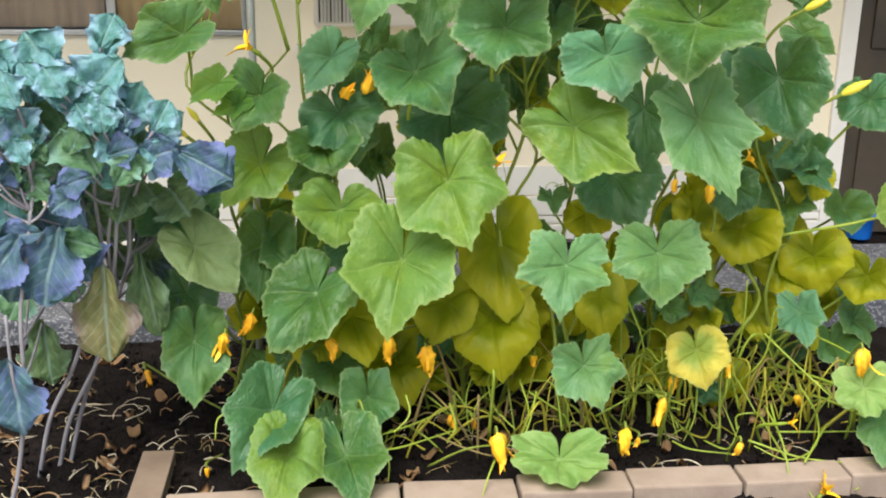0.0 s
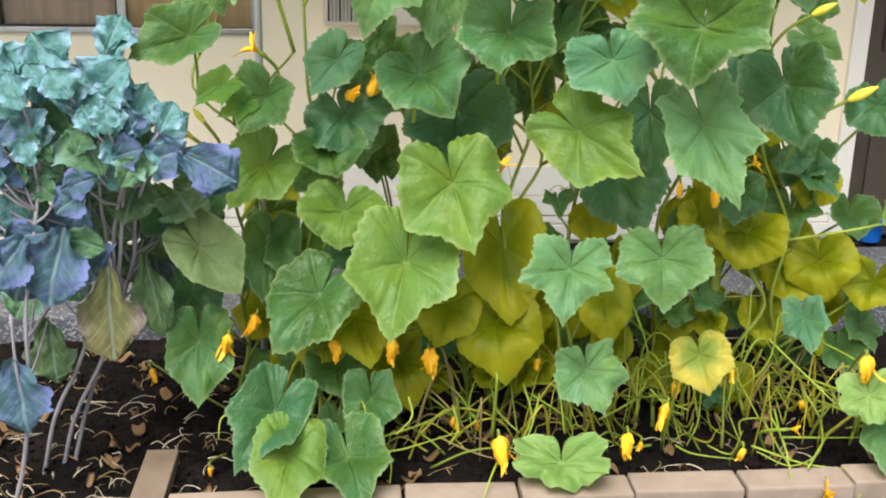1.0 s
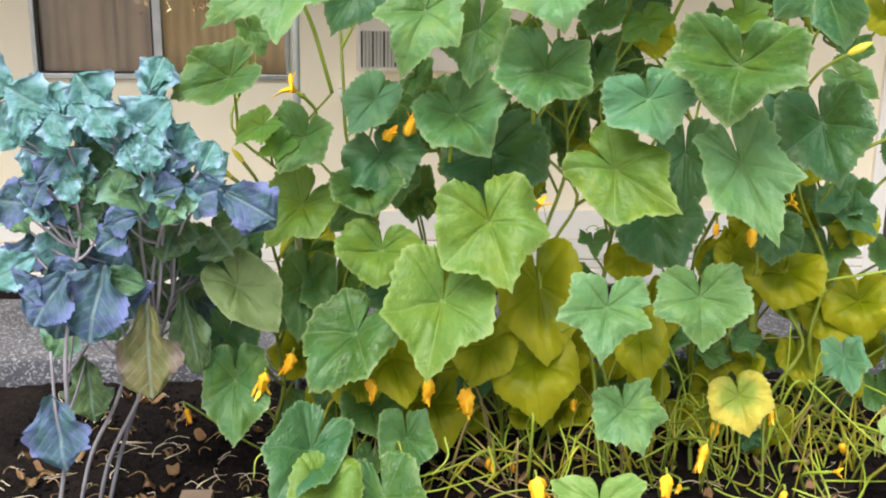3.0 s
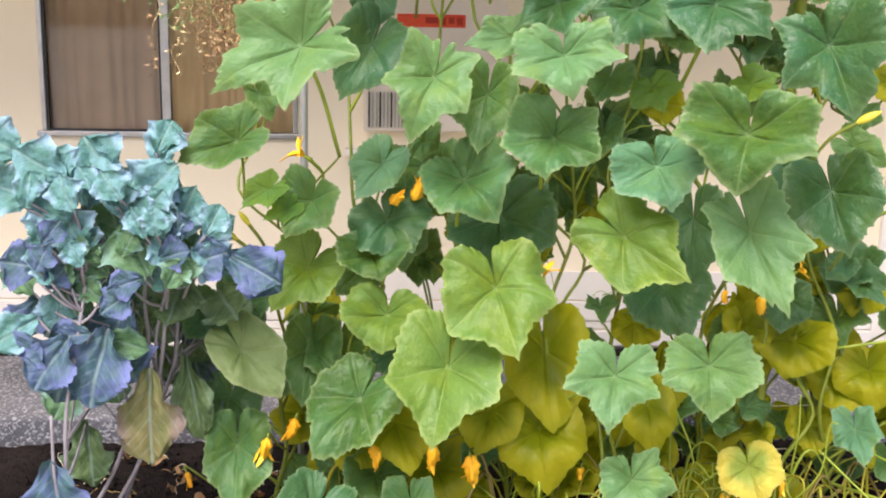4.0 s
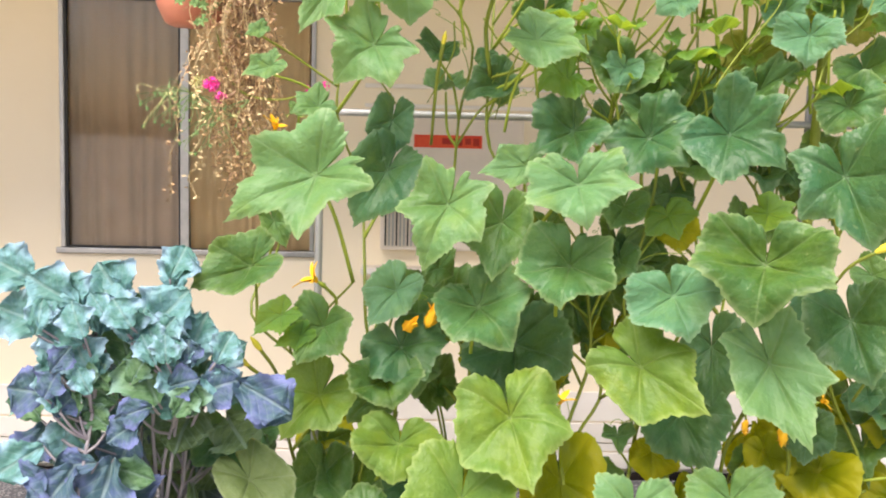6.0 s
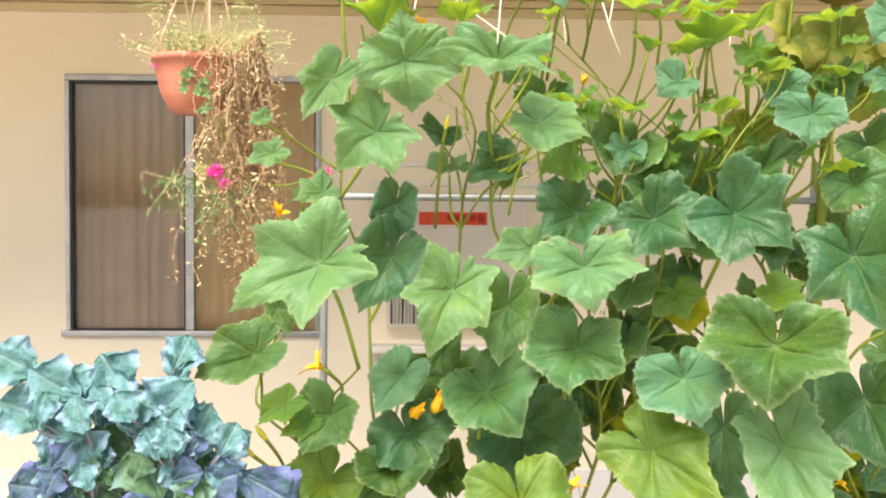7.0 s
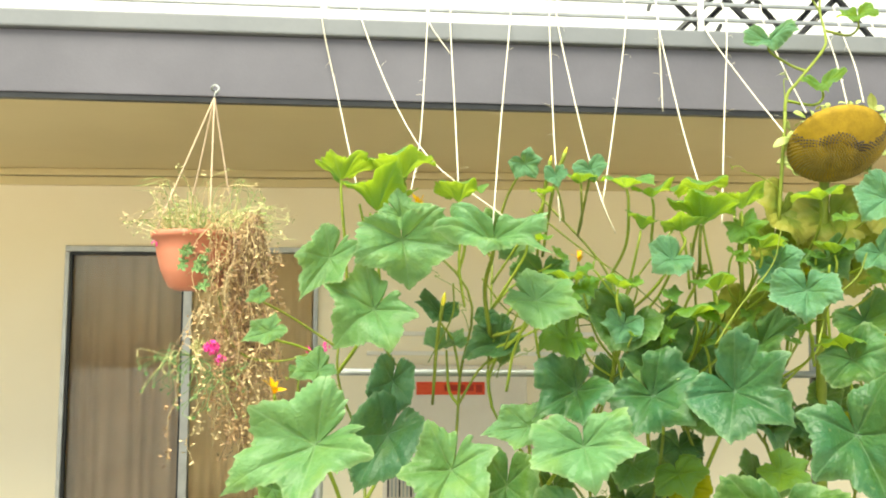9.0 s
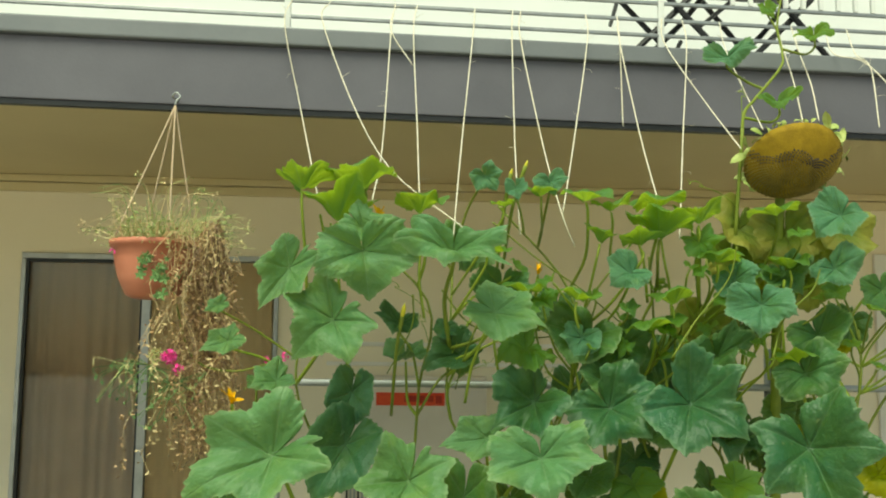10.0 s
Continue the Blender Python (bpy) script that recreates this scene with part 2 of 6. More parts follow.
UNIT = plain("beige_enamel", (0.70, 0.62, 0.52), (0.78, 0.70, 0.60), 6, 0.5, 0.1)
RED = plain("red_label", (0.66, 0.05, 0.02), (0.76, 0.10, 0.03), 20, 0.5, 0.05)
DARKRED = plain("dark_red_print", (0.34, 0.015, 0.01), (0.42, 0.03, 0.01), 20, 0.5, 0.05)
BLACK = plain("black_painted_steel", (0.012, 0.012, 0.014), (0.03, 0.03, 0.034), 10, 0.4, 0.1)
WHITEPAINT = plain("white_railing_paint", (0.70, 0.70, 0.69), (0.80, 0.80, 0.78), 10, 0.5, 0.1)
SEEDPALE = plain("olive_seeds", (0.14, 0.10, 0.02), (0.30, 0.22, 0.05), 40, 0.6, 0.3)
SEED = plain("striped_seeds", (0.025, 0.02, 0.02), (0.09, 0.07, 0.05), 40, 0.6, 0.3)
DISK = plain("sunflower_disk", (0.22, 0.135, 0.006), (0.38, 0.245, 0.014), 30, 0.8, 0.6, fine=200)
SEPAL = plain("sunflower_sepal", (0.24, 0.33, 0.06), (0.52, 0.56, 0.20), 12, 0.6, 0.2)


def soil_material():
    m = Tree("dark_soil")
    v = m.coords()
    a, b, c = m.noise(v, 6, 5), m.noise(v, 45, 5), m.noise(v, 160, 3)
    col = m.mix(m.ramp(a, 0.3, 0.7), (0.007, 0.006, 0.006), (0.017, 0.013, 0.012))
    col = m.mix(m.math("MULTIPLY", m.ramp(c, 0.64, 0.72), 0.4), col, (0.10, 0.07, 0.05))
    m.bump(m.math("ADD", b, m.math("MULTIPLY", c, 0.5)), 0.9, 0.02)
    return m.done(col, 0.95, 0.08)


def asphalt_material():
    m = Tree("grey_speckled_asphalt")
    v = m.coords()
    vor = m.add("TexVoronoi")
    vor.inputs["Scale"].default_value = 130
    m.link(v, vor.inputs["Vector"])
    cell = m.add("SeparateColor")
    m.link(vor.outputs["Color"], cell.inputs[0])
    a = m.noise(v, 4, 5)
    col = m.mix(m.ramp(a, 0.3, 0.7), (0.065, 0.068, 0.082), (0.105, 0.108, 0.128))
    col = m.mix(m.math("MULTIPLY", m.ramp(cell.outputs[0], 0.62, 0.95), 0.6), col, (0.40, 0.40, 0.42))
    m.bump(m.math("SUBTRACT", 1.0, vor.outputs["Distance"]), 0.5, 0.006)
    return m.done(col, 0.8, 0.4)


SOIL, ASPHALT = soil_material(), asphalt_material()
# unseen ground, made pale to bounce light onto wall and leaves
GROUND = plain("pale_unseen_ground", (0.44, 0.40, 0.34), (0.54, 0.50, 0.43), 0.8, 0.9, 0.3, fine=40)


def glass_material():
    m = Tree("window_glass")
    clear = m.add("BsdfTransparent")
    gloss = m.add("BsdfGlossy")
    gloss.inputs["Roughness"].default_value = 0.03
    fres = m.add("LayerWeight")
    grow = m.math("ADD", 0.05, m.math("MULTIPLY", m.math("POWER", fres.outputs["Facing"], 5.0), 0.7))
    mx = m.add("MixShader")
    m.link(grow, mx.inputs[0])
    m.link(clear.outputs[0], mx.inputs[1])
    m.link(gloss.outputs[0], mx.inputs[2])
    m.link(mx.outputs[0], m.out.inputs[0])
    return m.mat


GLASS = glass_material()


# ---- building helpers ----
def link_mesh(name, bm, mats, smooth=False):
    me = bpy.data.meshes.new(name)
    bmesh.ops.recalc_face_normals(bm, faces=bm.faces)
    bm.to_mesh(me)
    bm.free()
    for mt in mats if isinstance(mats, (list, tuple)) else [mats]:
        me.materials.append(mt)
    if smooth:
        me.polygons.foreach_set("use_smooth", [True] * len(me.polygons))
    return me


def part(name, bm, mat, parent, label="", smooth=False):
    ob = new(name, link_mesh(name, bm, mat, smooth))
    if parent is not None:
        ob.parent = parent
        ob.matrix_parent_inverse = PLACE.get(parent, parent.matrix_basis).inverted()
    if label:
        ob["label"] = label
    return ob


PLACE = {}


def thing(name, loc, label, category, group="", kind=""):
    ob = new(name)
    ob.empty_display_size = 0.1
    ob.location = loc
    PLACE[ob] = Matrix.Translation(loc)
    return tagged(ob, label, category, group, kind)


def box(bm, x0, x1, y0, y1, z0, z1, bevel=0.0):
    r = bmesh.ops.create_cube(bm, size=1.0, matrix=Matrix.Translation(((x0 + x1) / 2, (y0 + y1) / 2, (z0 + z1) / 2))
                              @ Matrix.Diagonal((x1 - x0, y1 - y0, z1 - z0, 1)))
    if bevel:
        es = list({e for v in r["verts"] for e in v.link_edges})
        bmesh.ops.bevel(bm, geom=es, offset=bevel, segments=2, affect="EDGES", profile=0.6)
    return bm


def boxed(*args, bevel=0.0):
    return box(bmesh.new(), *args, bevel=bevel)


def spline(pts, n):
    """A smooth line through the points, n steps a span."""
    p = [Vector(q) for q in pts]
    p = [p[0] * 2 - p[1]] + p + [p[-1] * 2 - p[-2]]
    res = []
    for i in range(1, len(p) - 2):
        a, b, c, d = p[i - 1:i + 3]
        for k in range(n):
            t = k / n
            res.append(0.5 * (2 * b + (c - a) * t + (2 * a - 5 * b + 4 * c - d) * t * t + (3 * b - a - 3 * c + d) * t ** 3))
    return res + [p[-2]]


def tube(bm, pts, r0, r1, sides=6, steps=5, caps=True):
    line = spline(pts, steps) if steps > 1 else [Vector(q) for q in pts]
    rings = []
    n = len(line)
    side = None
    for i, q in enumerate(line):
        d = (line[min(i + 1, n - 1)] - line[max(i - 1, 0)])
        d = d.normalized() if d.length > 1e-7 else Vector((0, 0, 1))
        if side is None:
            side = d.orthogonal().normalized()
        side = (side - d * side.dot(d))
        side = side.normalized() if side.length > 1e-6 else d.orthogonal().normalized()
        up = d.cross(side)
        r = r0 + (r1 - r0) * i / (n - 1)
        rings.append([bm.verts.new(q + (side * math.cos(k * math.tau / sides) + up * math.sin(k * math.tau / sides)) * r) for k in range(sides)])
    for a, b in zip(rings, rings[1:]):
        for k in range(sides):
            bm.faces.new((a[k], a[(k + 1) % sides], b[(k + 1) % sides], b[k]))
    if caps:
        bm.faces.new(rings[0][::-1])
        bm.faces.new(rings[-1])
    return bm


def lathe(bm, profile, centre, sides=40):
    rings = []
    for r, z in profile:
        rings.append([bm.verts.new((centre[0] + r * math.cos(k * math.tau / sides), centre[1] + r * math.sin(k * math.tau / sides), centre[2] + z)) for k in range(sides)])
    for a, b in zip(rings, rings[1:]):
        for k in range(sides):
            bm.faces.new((a[k], a[(k + 1) % sides], b[(k + 1) % sides], b[k]))
    bm.faces.new(rings[0])
    return bm


def skew(bm):
    """The balcony edge runs slightly out of square with the wall."""
    for v in bm.verts:
        if v.co.y < 1.2:
            v.co.y += 0.052 * (v.co.x - 0.35)
    return bm


def setting(name, bm, mat, label, category, smooth=False):
    return tagged(part(name, bm, mat, None, smooth=smooth), label, category, kind="structure")


rng = random.Random(7)

# ---- ground ----
bm = bmesh.new()
bmesh.ops.create_grid(bm, x_segments=40, y_segments=40, size=400)
for v in bm.verts:
    v.co.z = -0.13
setting("ground", bm, GROUND, "pale unseen ground reaching into the distance, bounces light onto the wall", "ground")
setting("path", boxed(-9, 9, 0.95, 1.70, -0.14, 0.03, bevel=0.012), ASPHALT, "grey speckled asphalt path along the house wall", "path")


def soil_sheet(x0, x1, y0, y1, nx, ny, level, rough):
    b = bmesh.new()
    vs = []
    for j in range(ny + 1):
        row = []
        for i in range(nx + 1):
            x, y = x0 + (x1 - x0) * i / nx, y0 + (y1 - y0) * j / ny
            h = level + rough * noise.fractal(Vector((x * 7, y * 7, 1.3)), 0.9, 2.1, 5) + 0.5 * rough * noise.noise(Vector((x * 45, y * 45, 0)))
            edge = min(1.0, 12 * min(x - x0, x1 - x, y - y0, y1 - y))
            row.append(b.verts.new((x, y, -0.14 + (h + 0.14) * max(0.0, edge) ** 0.4)))
        vs.append(row)
    for a, c in zip(vs, vs[1:]):
        for i in range(nx):
            b.faces.new((a[i], a[i + 1], c[i + 1], c[i]))
    return b


setting("soil_bed", soil_sheet(-3.5, 3.5, -0.62, 0.955, 340, 110, -0.042, 0.028), SOIL, "dark crumbly garden soil of the planted bed", "soil", True)
setting("soil_strip", soil_sheet(-9, 9, 1.695, 1.905, 240, 8, 0.03, 0.012), SOIL, "narrow strip of dark soil at the foot of the wall", "soil", True)

# ---- house: ground floor wall, window, door, soffit, balcony ----
WX0, WX1, WZ0, WZ1 = -1.600, -0.512, 0.965, 2.078
DX0, DX1, DZ1 = 2.235, 3.135, 2.06
YW = 1.9
bm = bmesh.new()
for a in ((-9, WX0, 0.0, 2.6), (WX0, WX1, 0.0, WZ0), (WX0, WX1, WZ1, 2.6), (WX1, DX0, 0.0, 2.6), (DX0, DX1, DZ1, 2.6), (DX1, 9, 0.0, 2.6)):
    box(bm, a[0], a[1], YW, YW + 0.15, a[2] - (0.1 if a[2] == 0 else 0), a[3])
bmesh.ops.remove_doubles(bm, verts=bm.verts, dist=1e-5)
wall = setting("wall_north", bm, STUCCO, "cream painted exterior house wall with a window", "wall")
# skirting boards along the foot of the wall
for i, (z0, z1, d) in enumerate(((0.02, 0.092, 0.022), (0.098, 0.133, 0.014), (0.139, 0.228, 0.018), (0.235, 0.37, 0.010))):
    bmx = boxed(-9, DX0 - 0.08, YW - d, YW - 0.001, z0, z1, bevel=0.004)
    part("siding_board", bmx, TRIM, wall, "white painted skirting board")
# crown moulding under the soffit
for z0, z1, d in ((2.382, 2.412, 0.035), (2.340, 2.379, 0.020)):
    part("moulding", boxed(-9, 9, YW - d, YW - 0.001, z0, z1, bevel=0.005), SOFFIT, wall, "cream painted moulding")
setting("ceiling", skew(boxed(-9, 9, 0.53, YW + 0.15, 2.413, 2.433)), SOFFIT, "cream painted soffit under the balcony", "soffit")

win = thing("window_1", ((WX0 + WX1) / 2, YW, WZ0), "aluminium sliding window with closed brown curtains", "window", kind="structure")
MX = -1.088
for nm, a in (("frame_top", (WX0, WX1, WZ1 - 0.025, WZ1)), ("frame_sill", (WX0 - 0.02, WX1 + 0.02, WZ0 - 0.010, WZ0 + 0.014)),
              ("frame_side", (WX0, WX0 + 0.02, WZ0 + 0.015, WZ1 - 0.026)), ("frame_side", (WX1 - 0.02, WX1, WZ0 + 0.015, WZ1 - 0.026)),
              ("mullion", (MX - 0.002, MX + 0.036, WZ0 + 0.015, WZ1 - 0.026))):
    proud = 0.022 if nm == "frame_sill" else 0.015
    part(nm, boxed(a[0], a[1], YW - proud, YW + 0.05, a[2], a[3], bevel=0.004), ALU, win)
for a in ((WX0 + 0.020, WX0 + 0.029, WZ0 + 0.015, WZ1 - 0.026), (MX - 0.011, MX - 0.002, WZ0 + 0.015, WZ1 - 0.026),
          (WX0 + 0.029, MX - 0.011, WZ1 - 0.038, WZ1 - 0.026), (WX0 + 0.029, MX - 0.011, WZ0 + 0.015, WZ0 + 0.022)):
    part("gasket", boxed(a[0], a[1], YW - 0.006, YW + 0.019, a[2], a[3]), BLACK, win, "dark rubber gasket")
for x0, x1, y in ((WX0 + 0.02, MX - 0.003, YW + 0.02), (MX + 0.037, WX1 - 0.02, YW + 0.044)):
    g = part("pane", boxed(x0, x1, y, y + 0.004, WZ0 + 0.015, WZ1 - 0.026), GLASS, win)
    g.visible_shadow = False


def curtain(x0, x1, y, folds, amp, mat, label, seed, z0=WZ0 - 0.08, z1=WZ1 + 0.08):
    r = random.Random(seed)
    b = bmesh.new()
    nx, nz = folds * 10, 8
    ph = [r.uniform(-0.6, 0.6) for _ in range(folds + 2)]
    rows = []
    for j in range(nz + 1):
        z = z0 + (z1 - z0) * j / nz
        row = []
        for i in range(nx + 1):
            u = i / nx * folds
            k = int(u)
            p = ph[k] * (1 - (u - k)) + ph[k + 1] * (u - k)
            row.append(b.verts.new((x0 + (x1 - x0) * i / nx + 0.006 * math.sin(z * 3 + i * 0.22), y + amp * math.sin(u * math.tau + p * 3) * (0.7 + 0.3 * math.sin(z * 2 + p)), z)))
        rows.append(row)
    for a, c in zip(rows, rows[1:]):
        for i in range(nx):
            b.faces.new((a[i], a[i + 1], c[i + 1], c[i]))
    bmesh.ops.solidify(b, geom=b.faces[:], thickness=0.002)
    return tagged(part("curtain", b, mat, None, smooth=True), label, "curtain")


curtain(WX0 - 0.05, MX + 0.01, YW + 0.065, 9, 0.010, CURTAIN_A, "closed brown pleated curtain behind the window glass", 3)
curtain(MX + 0.039, WX1 - 0.021, YW + 0.010, 11, 0.003, CURTAIN_B, "tan pleated blind hanging in the open half of the window", 4, WZ0 + 0.016, WZ1 - 0.027)

door = thing("door_1", ((DX0 + DX1) / 2, YW, 0), "dark brown wooden door in a beige frame", "door", kind="structure")
for a in ((DX0 - 0.08, DX0, 0.0, DZ1 + 0.08), (DX1, DX1 + 0.08, 0.0, DZ1 + 0.08), (DX0, DX1, DZ1, DZ1 + 0.08)):
    part("door_frame", boxed(a[0], a[1], YW - 0.02, YW + 0.1, a[2], a[3], bevel=0.004), TRIM, door)
part("door_leaf", boxed(DX0 + 0.004, DX1 - 0.004, YW + 0.05, YW + 0.09, 0.01, DZ1 - 0.004, bevel=0.003), BROWNWOOD, door)
for z0, z1 in ((0.12, 0.75), (0.9, 1.9)):
    for x0, x1 in ((DX0 + 0.1, (DX0 + DX1) / 2 - 0.05), ((DX0 + DX1) / 2 + 0.05, DX1 - 0.1)):
        part("door_panel", boxed(x0, x1, YW + 0.035, YW + 0.049, z0, z1, bevel=0.006), BROWNWOOD, door)

# the room behind, closed
setting("wall_inner", boxed(-9, 9, 4.0, 4.1, 0, 2.4), STUCCO, "plain wall of the room behind the window", "wall")
setting("wall_west", boxed(-9.1, -9, YW, 4.1, 0, 5.4), STUCCO, "plain end wall of the house", "wall")
setting("wall_east", boxed(9, 9.1, YW, 4.1, 0, 5.4), STUCCO, "plain end wall of the house", "wall")
setting("floor", boxed(-9, 9, YW + 0.15, 4.0, -0.02, 0.0), GROUND, "plain floor of the room behind the window", "floor")

slab = setting("balcony_slab", skew(boxed(-9, 9, 0.53, 4.0, 2.436, 2.598)), CAP, "concrete balcony floor over the ground-floor wall", "balcony")
part("fascia_board", skew(boxed(-9, 9, 0.50, 0.529, 2.371, 2.563, bevel=0.004)), FASCIA, slab, "grey-brown painted fascia board")
part("drip_edge", skew(boxed(-9, 9, 0.505, 0.529, 2.354, 2.370)), BLACK, slab, "dark drip edge")
part("fascia_cap", skew(boxed(-9, 9, 0.478, 0.529, 2.565, 2.620, bevel=0.006)), CAP, slab, "grey painted cap board")
setting("wall_upper", boxed(-9, 9, YW, YW + 0.15, 2.60, 5.4), UPPER, "white painted upper-floor wall behind the balcony", "wall")

rail = thing("balcony_railing", (0, 0.58, 2.6), "white metal balcony railing with thin horizontal rails", "railing")
for x in (-2.8, -1.6, -0.402, 0.811, 2.02, 3.2):
    part("post", skew(boxed(x - 0.010, x + 0.010, 0.570, 0.590, 2.599, 3.6, bevel=0.004)), WHITEPAINT, rail)
for z in (2.690, 2.742, 2.80, 3.58):
    part("rail", skew(boxed(-5, 5, 0.573, 0.587, z - 0.005, z + 0.005, bevel=0.001)), ALU, rail)
for i in range(64):
    x = 1.06 + 0.062 * i
    if x < 3.1:
        part("baluster", skew(boxed(x - 0.007, x + 0.007, 0.573, 0.587, 2.808, 3.572)), WHITEPAINT, rail)


def folding_chair(x, y):
    c = thing("folding_chair", (x, y, 2.599), "black steel folding chair standing on the balcony", "chair", "balcony chairs")
    for dx in (-0.2, 0.2):
        part("leg", tube(bmesh.new(), [(x + dx, y - 0.22, 2.609), (x + dx, y + 0.18, 3.06)], 0.011, 0.011, 8, 1), BLACK, c)
        part("leg", tube(bmesh.new(), [(x + dx * 0.9, y + 0.22, 2.609), (x + dx * 0.9, y - 0.2, 3.06), (x + dx * 0.9, y - 0.27, 3.45)], 0.011, 0.011, 8, 3), BLACK, c)
    part("seat", boxed(x - 0.2, x + 0.2, y - 0.2, y + 0.2, 3.04, 3.065, bevel=0.01), BLACK, c)
    part("backrest", boxed(x - 0.18, x + 0.18, y - 0.285, y - 0.262, 3.25, 3.45, bevel=0.01), BLACK, c)
    for dz in (0.1, 0.3):
        part("stretcher", tube(bmesh.new(), [(x - 0.2, y - 0.12 + dz, 2.6 + dz + 0.02), (x + 0.2, y - 0.12 + dz, 2.6 + dz + 0.02)], 0.008, 0.008, 8, 1), BLACK, c)
    return c


for x, y, a in ((0.93, 0.95, 82), (1.32, 1.0, 95)):
    ch = folding_chair(0, 0)
    ch.matrix_basis = pose(x, y, 2.599, 0, 0, a)

# wall cabinet with a red label, half hidden behind the vines
unit = thing("wall_unit", (0.1, YW, 0.98), "beige enamelled wall unit with a red printed label and slotted grille", "wall unit")
UX0, UX1, UZ0, UZ1 = -0.225, 0.388, 1.00, 1.572
part("body", boxed(UX0, UX1, YW - 0.07, YW - 0.001, UZ0, UZ1, bevel=0.012), UNIT, unit)
part("ledge", boxed(UX0 - 0.08, UX1 + 0.06, YW - 0.11, YW - 0.001, 0.895, 0.925, bevel=0.006), TRIM, unit, "cream ledge below")
part("label", boxed(-0.085, 0.206, YW - 0.076, YW - 0.0705, 1.446, 1.500), RED, unit, "red label with unreadable print")
for i, (x0, x1) in enumerate(((-0.073, 0.012), (0.035, 0.090), (0.099, 0.122), (0.134, 0.158), (0.168, 0.194))):
    part("print_bar", boxed(x0, x1, YW - 0.078, YW - 0.0762, 1.456 + 0.006 * (i % 2), 1.488), DARKRED if i else RED, unit)
for i in range(12):
    x = -0.205 + i * 0.016
    part("grille_slat", boxed(x, x + 0.007, YW - 0.077, YW - 0.0705, 1.02, 1.17), BLACK if i % 3 == 0 else ALU, unit)
for z in (1.621, 1.706):
    part("trim_board", boxed(-0.3, 0.75, YW - 0.02, YW - 0.001, z - 0.009, z + 0.009, bevel=0.003), TRIM, unit, "cream trim board above")

UX, UY = 2.315, 1.79
tub = thing("tub", (UX, UY, 0.03), "small bright blue plastic tub standing at the foot of the wall", "tub")
bm = lathe(bmesh.new(), [(0.0, 0.004), (0.052, 0.002), (0.055, 0.010), (0.062, 0.104), (0.067, 0.106), (0.067, 0.116), (0.060, 0.116), (0.056, 0.104), (0.050, 0.014), (0.0, 0.014)], (UX, UY, 0.03))
part("body", bm, BLUE, tub, smooth=True)

# ---- edging of the bed ----
bm0 = boxed(-0.147, 0.147, -0.05, 0.05, -0.09, 0.05, bevel=0.007)
for v in bm0.verts:
    v.co += Vector((noise.noise(v.co * 30), noise.noise(v.co * 30 + Vector((5, 0, 0))), noise.noise(v.co * 30 + Vector((0, 9, 0))))) * 0.0025
block_mesh = link_mesh("edging_block", bm0, BLOCK)
for i in range(-2, 9):
    ob = new("edging_block", block_mesh)
    x = 0.003 + 0.303 * (i + 0.5)
    ob.matrix_basis = pose(x, -0.33 + 0.02 * (x - 0.3) + rng.uniform(-0.006, 0.006), -0.028 + rng.uniform(-0.004, 0.004), rng.uniform(-1, 1), rng.uniform(-0.7, 0.7), rng.uniform(-1.2, 1.2))
    tagged(ob, "tan concrete edging block laid along the soil bed", "edging block", "edging blocks along the bed")
tagged(part("board", boxed(-0.700, -0.612, -0.62, -0.036, -0.04, 0.005, bevel=0.004), PLANK, None), "weathered pale wooden board lying on the soil", "board")

# ---- trellis of conduit and twine ----
trellis = thing("trellis", (0.3, 0.3, 0.0), "galvanised conduit trellis frame standing in the bed", "trellis")
part("post", tube(bmesh.new(), [(-0.400, 0.3, -0.10), (-0.382, 0.3, 0.7), (-0.376, 0.3, 1.555)], 0.011, 0.011, 12, 3), STEEL, trellis, smooth=True)
part("post", tube(bmesh.new(), [(1.005, 0.32, -0.10), (1.03, 0.32, 1.66)], 0.011, 0.011, 12, 1), STEEL, trellis, smooth=True)
part("crossbar", tube(bmesh.new(), [(-0.42, 0.3, 1.552), (0.3, 0.3, 1.549), (1.6, 0.31, 1.548)], 0.010, 0.010, 12, 2), STEEL, trellis, smooth=True)


def twine(pts, r=0.0020):
    if pts[0][2] > 2.55:
        off = 0.052 * (pts[0][0] - 0.35)
        pts = [(pts[0][0] + 0.015, 0.565 + off, 2.742), (pts[0][0], 0.474 + off, 2.625)] + pts[1:]
    b = tube(bmesh.new(), pts, r, r, 6, 7)
    q = random.Random(int(abs(pts[0][0]) * 1000))
    line = spline(pts, 9)
    for _ in range(5):
        c = q.choice(line)
        e = c + Vector((q.uniform(-0.03, 0.03), q.uniform(-0.02, 0.01), q.uniform(-0.03, 0.03)))
        tube(b, [c, (c + e) / 2 + Vector((0.004, 0, 0.004)), e], 0.0008, 0.0004, 3, 2)
    return tagged(part("twine", b, ROPE, None, smooth=True), "pale jute twine tied from the balcony edge to the vines", "twine", "twines over the trellis")


twine([(-0.402, 0.550, 2.675), (-0.345, 0.420, 2.355), (-0.275, 0.100, 2.044)])
twine([(-0.284, 0.500, 2.635), (-0.112, 0.200, 2.182), (0.124, 0.050, 1.949)])
twine([(-0.079, 0.500, 2.634), (-0.103, 0.250, 2.217), (-0.131, 0.080, 2.027)])
twine([(-0.079, 0.500, 2.634), (-0.012, 0.440, 2.514)])
twine([(-0.010, 0.500, 2.632), (-0.003, 0.300, 2.296), (-0.005, 0.080, 2.043)])
twine([(0.175, 0.500, 2.638), (0.123, 0.250, 2.237), (0.082, 0.050, 1.913)])
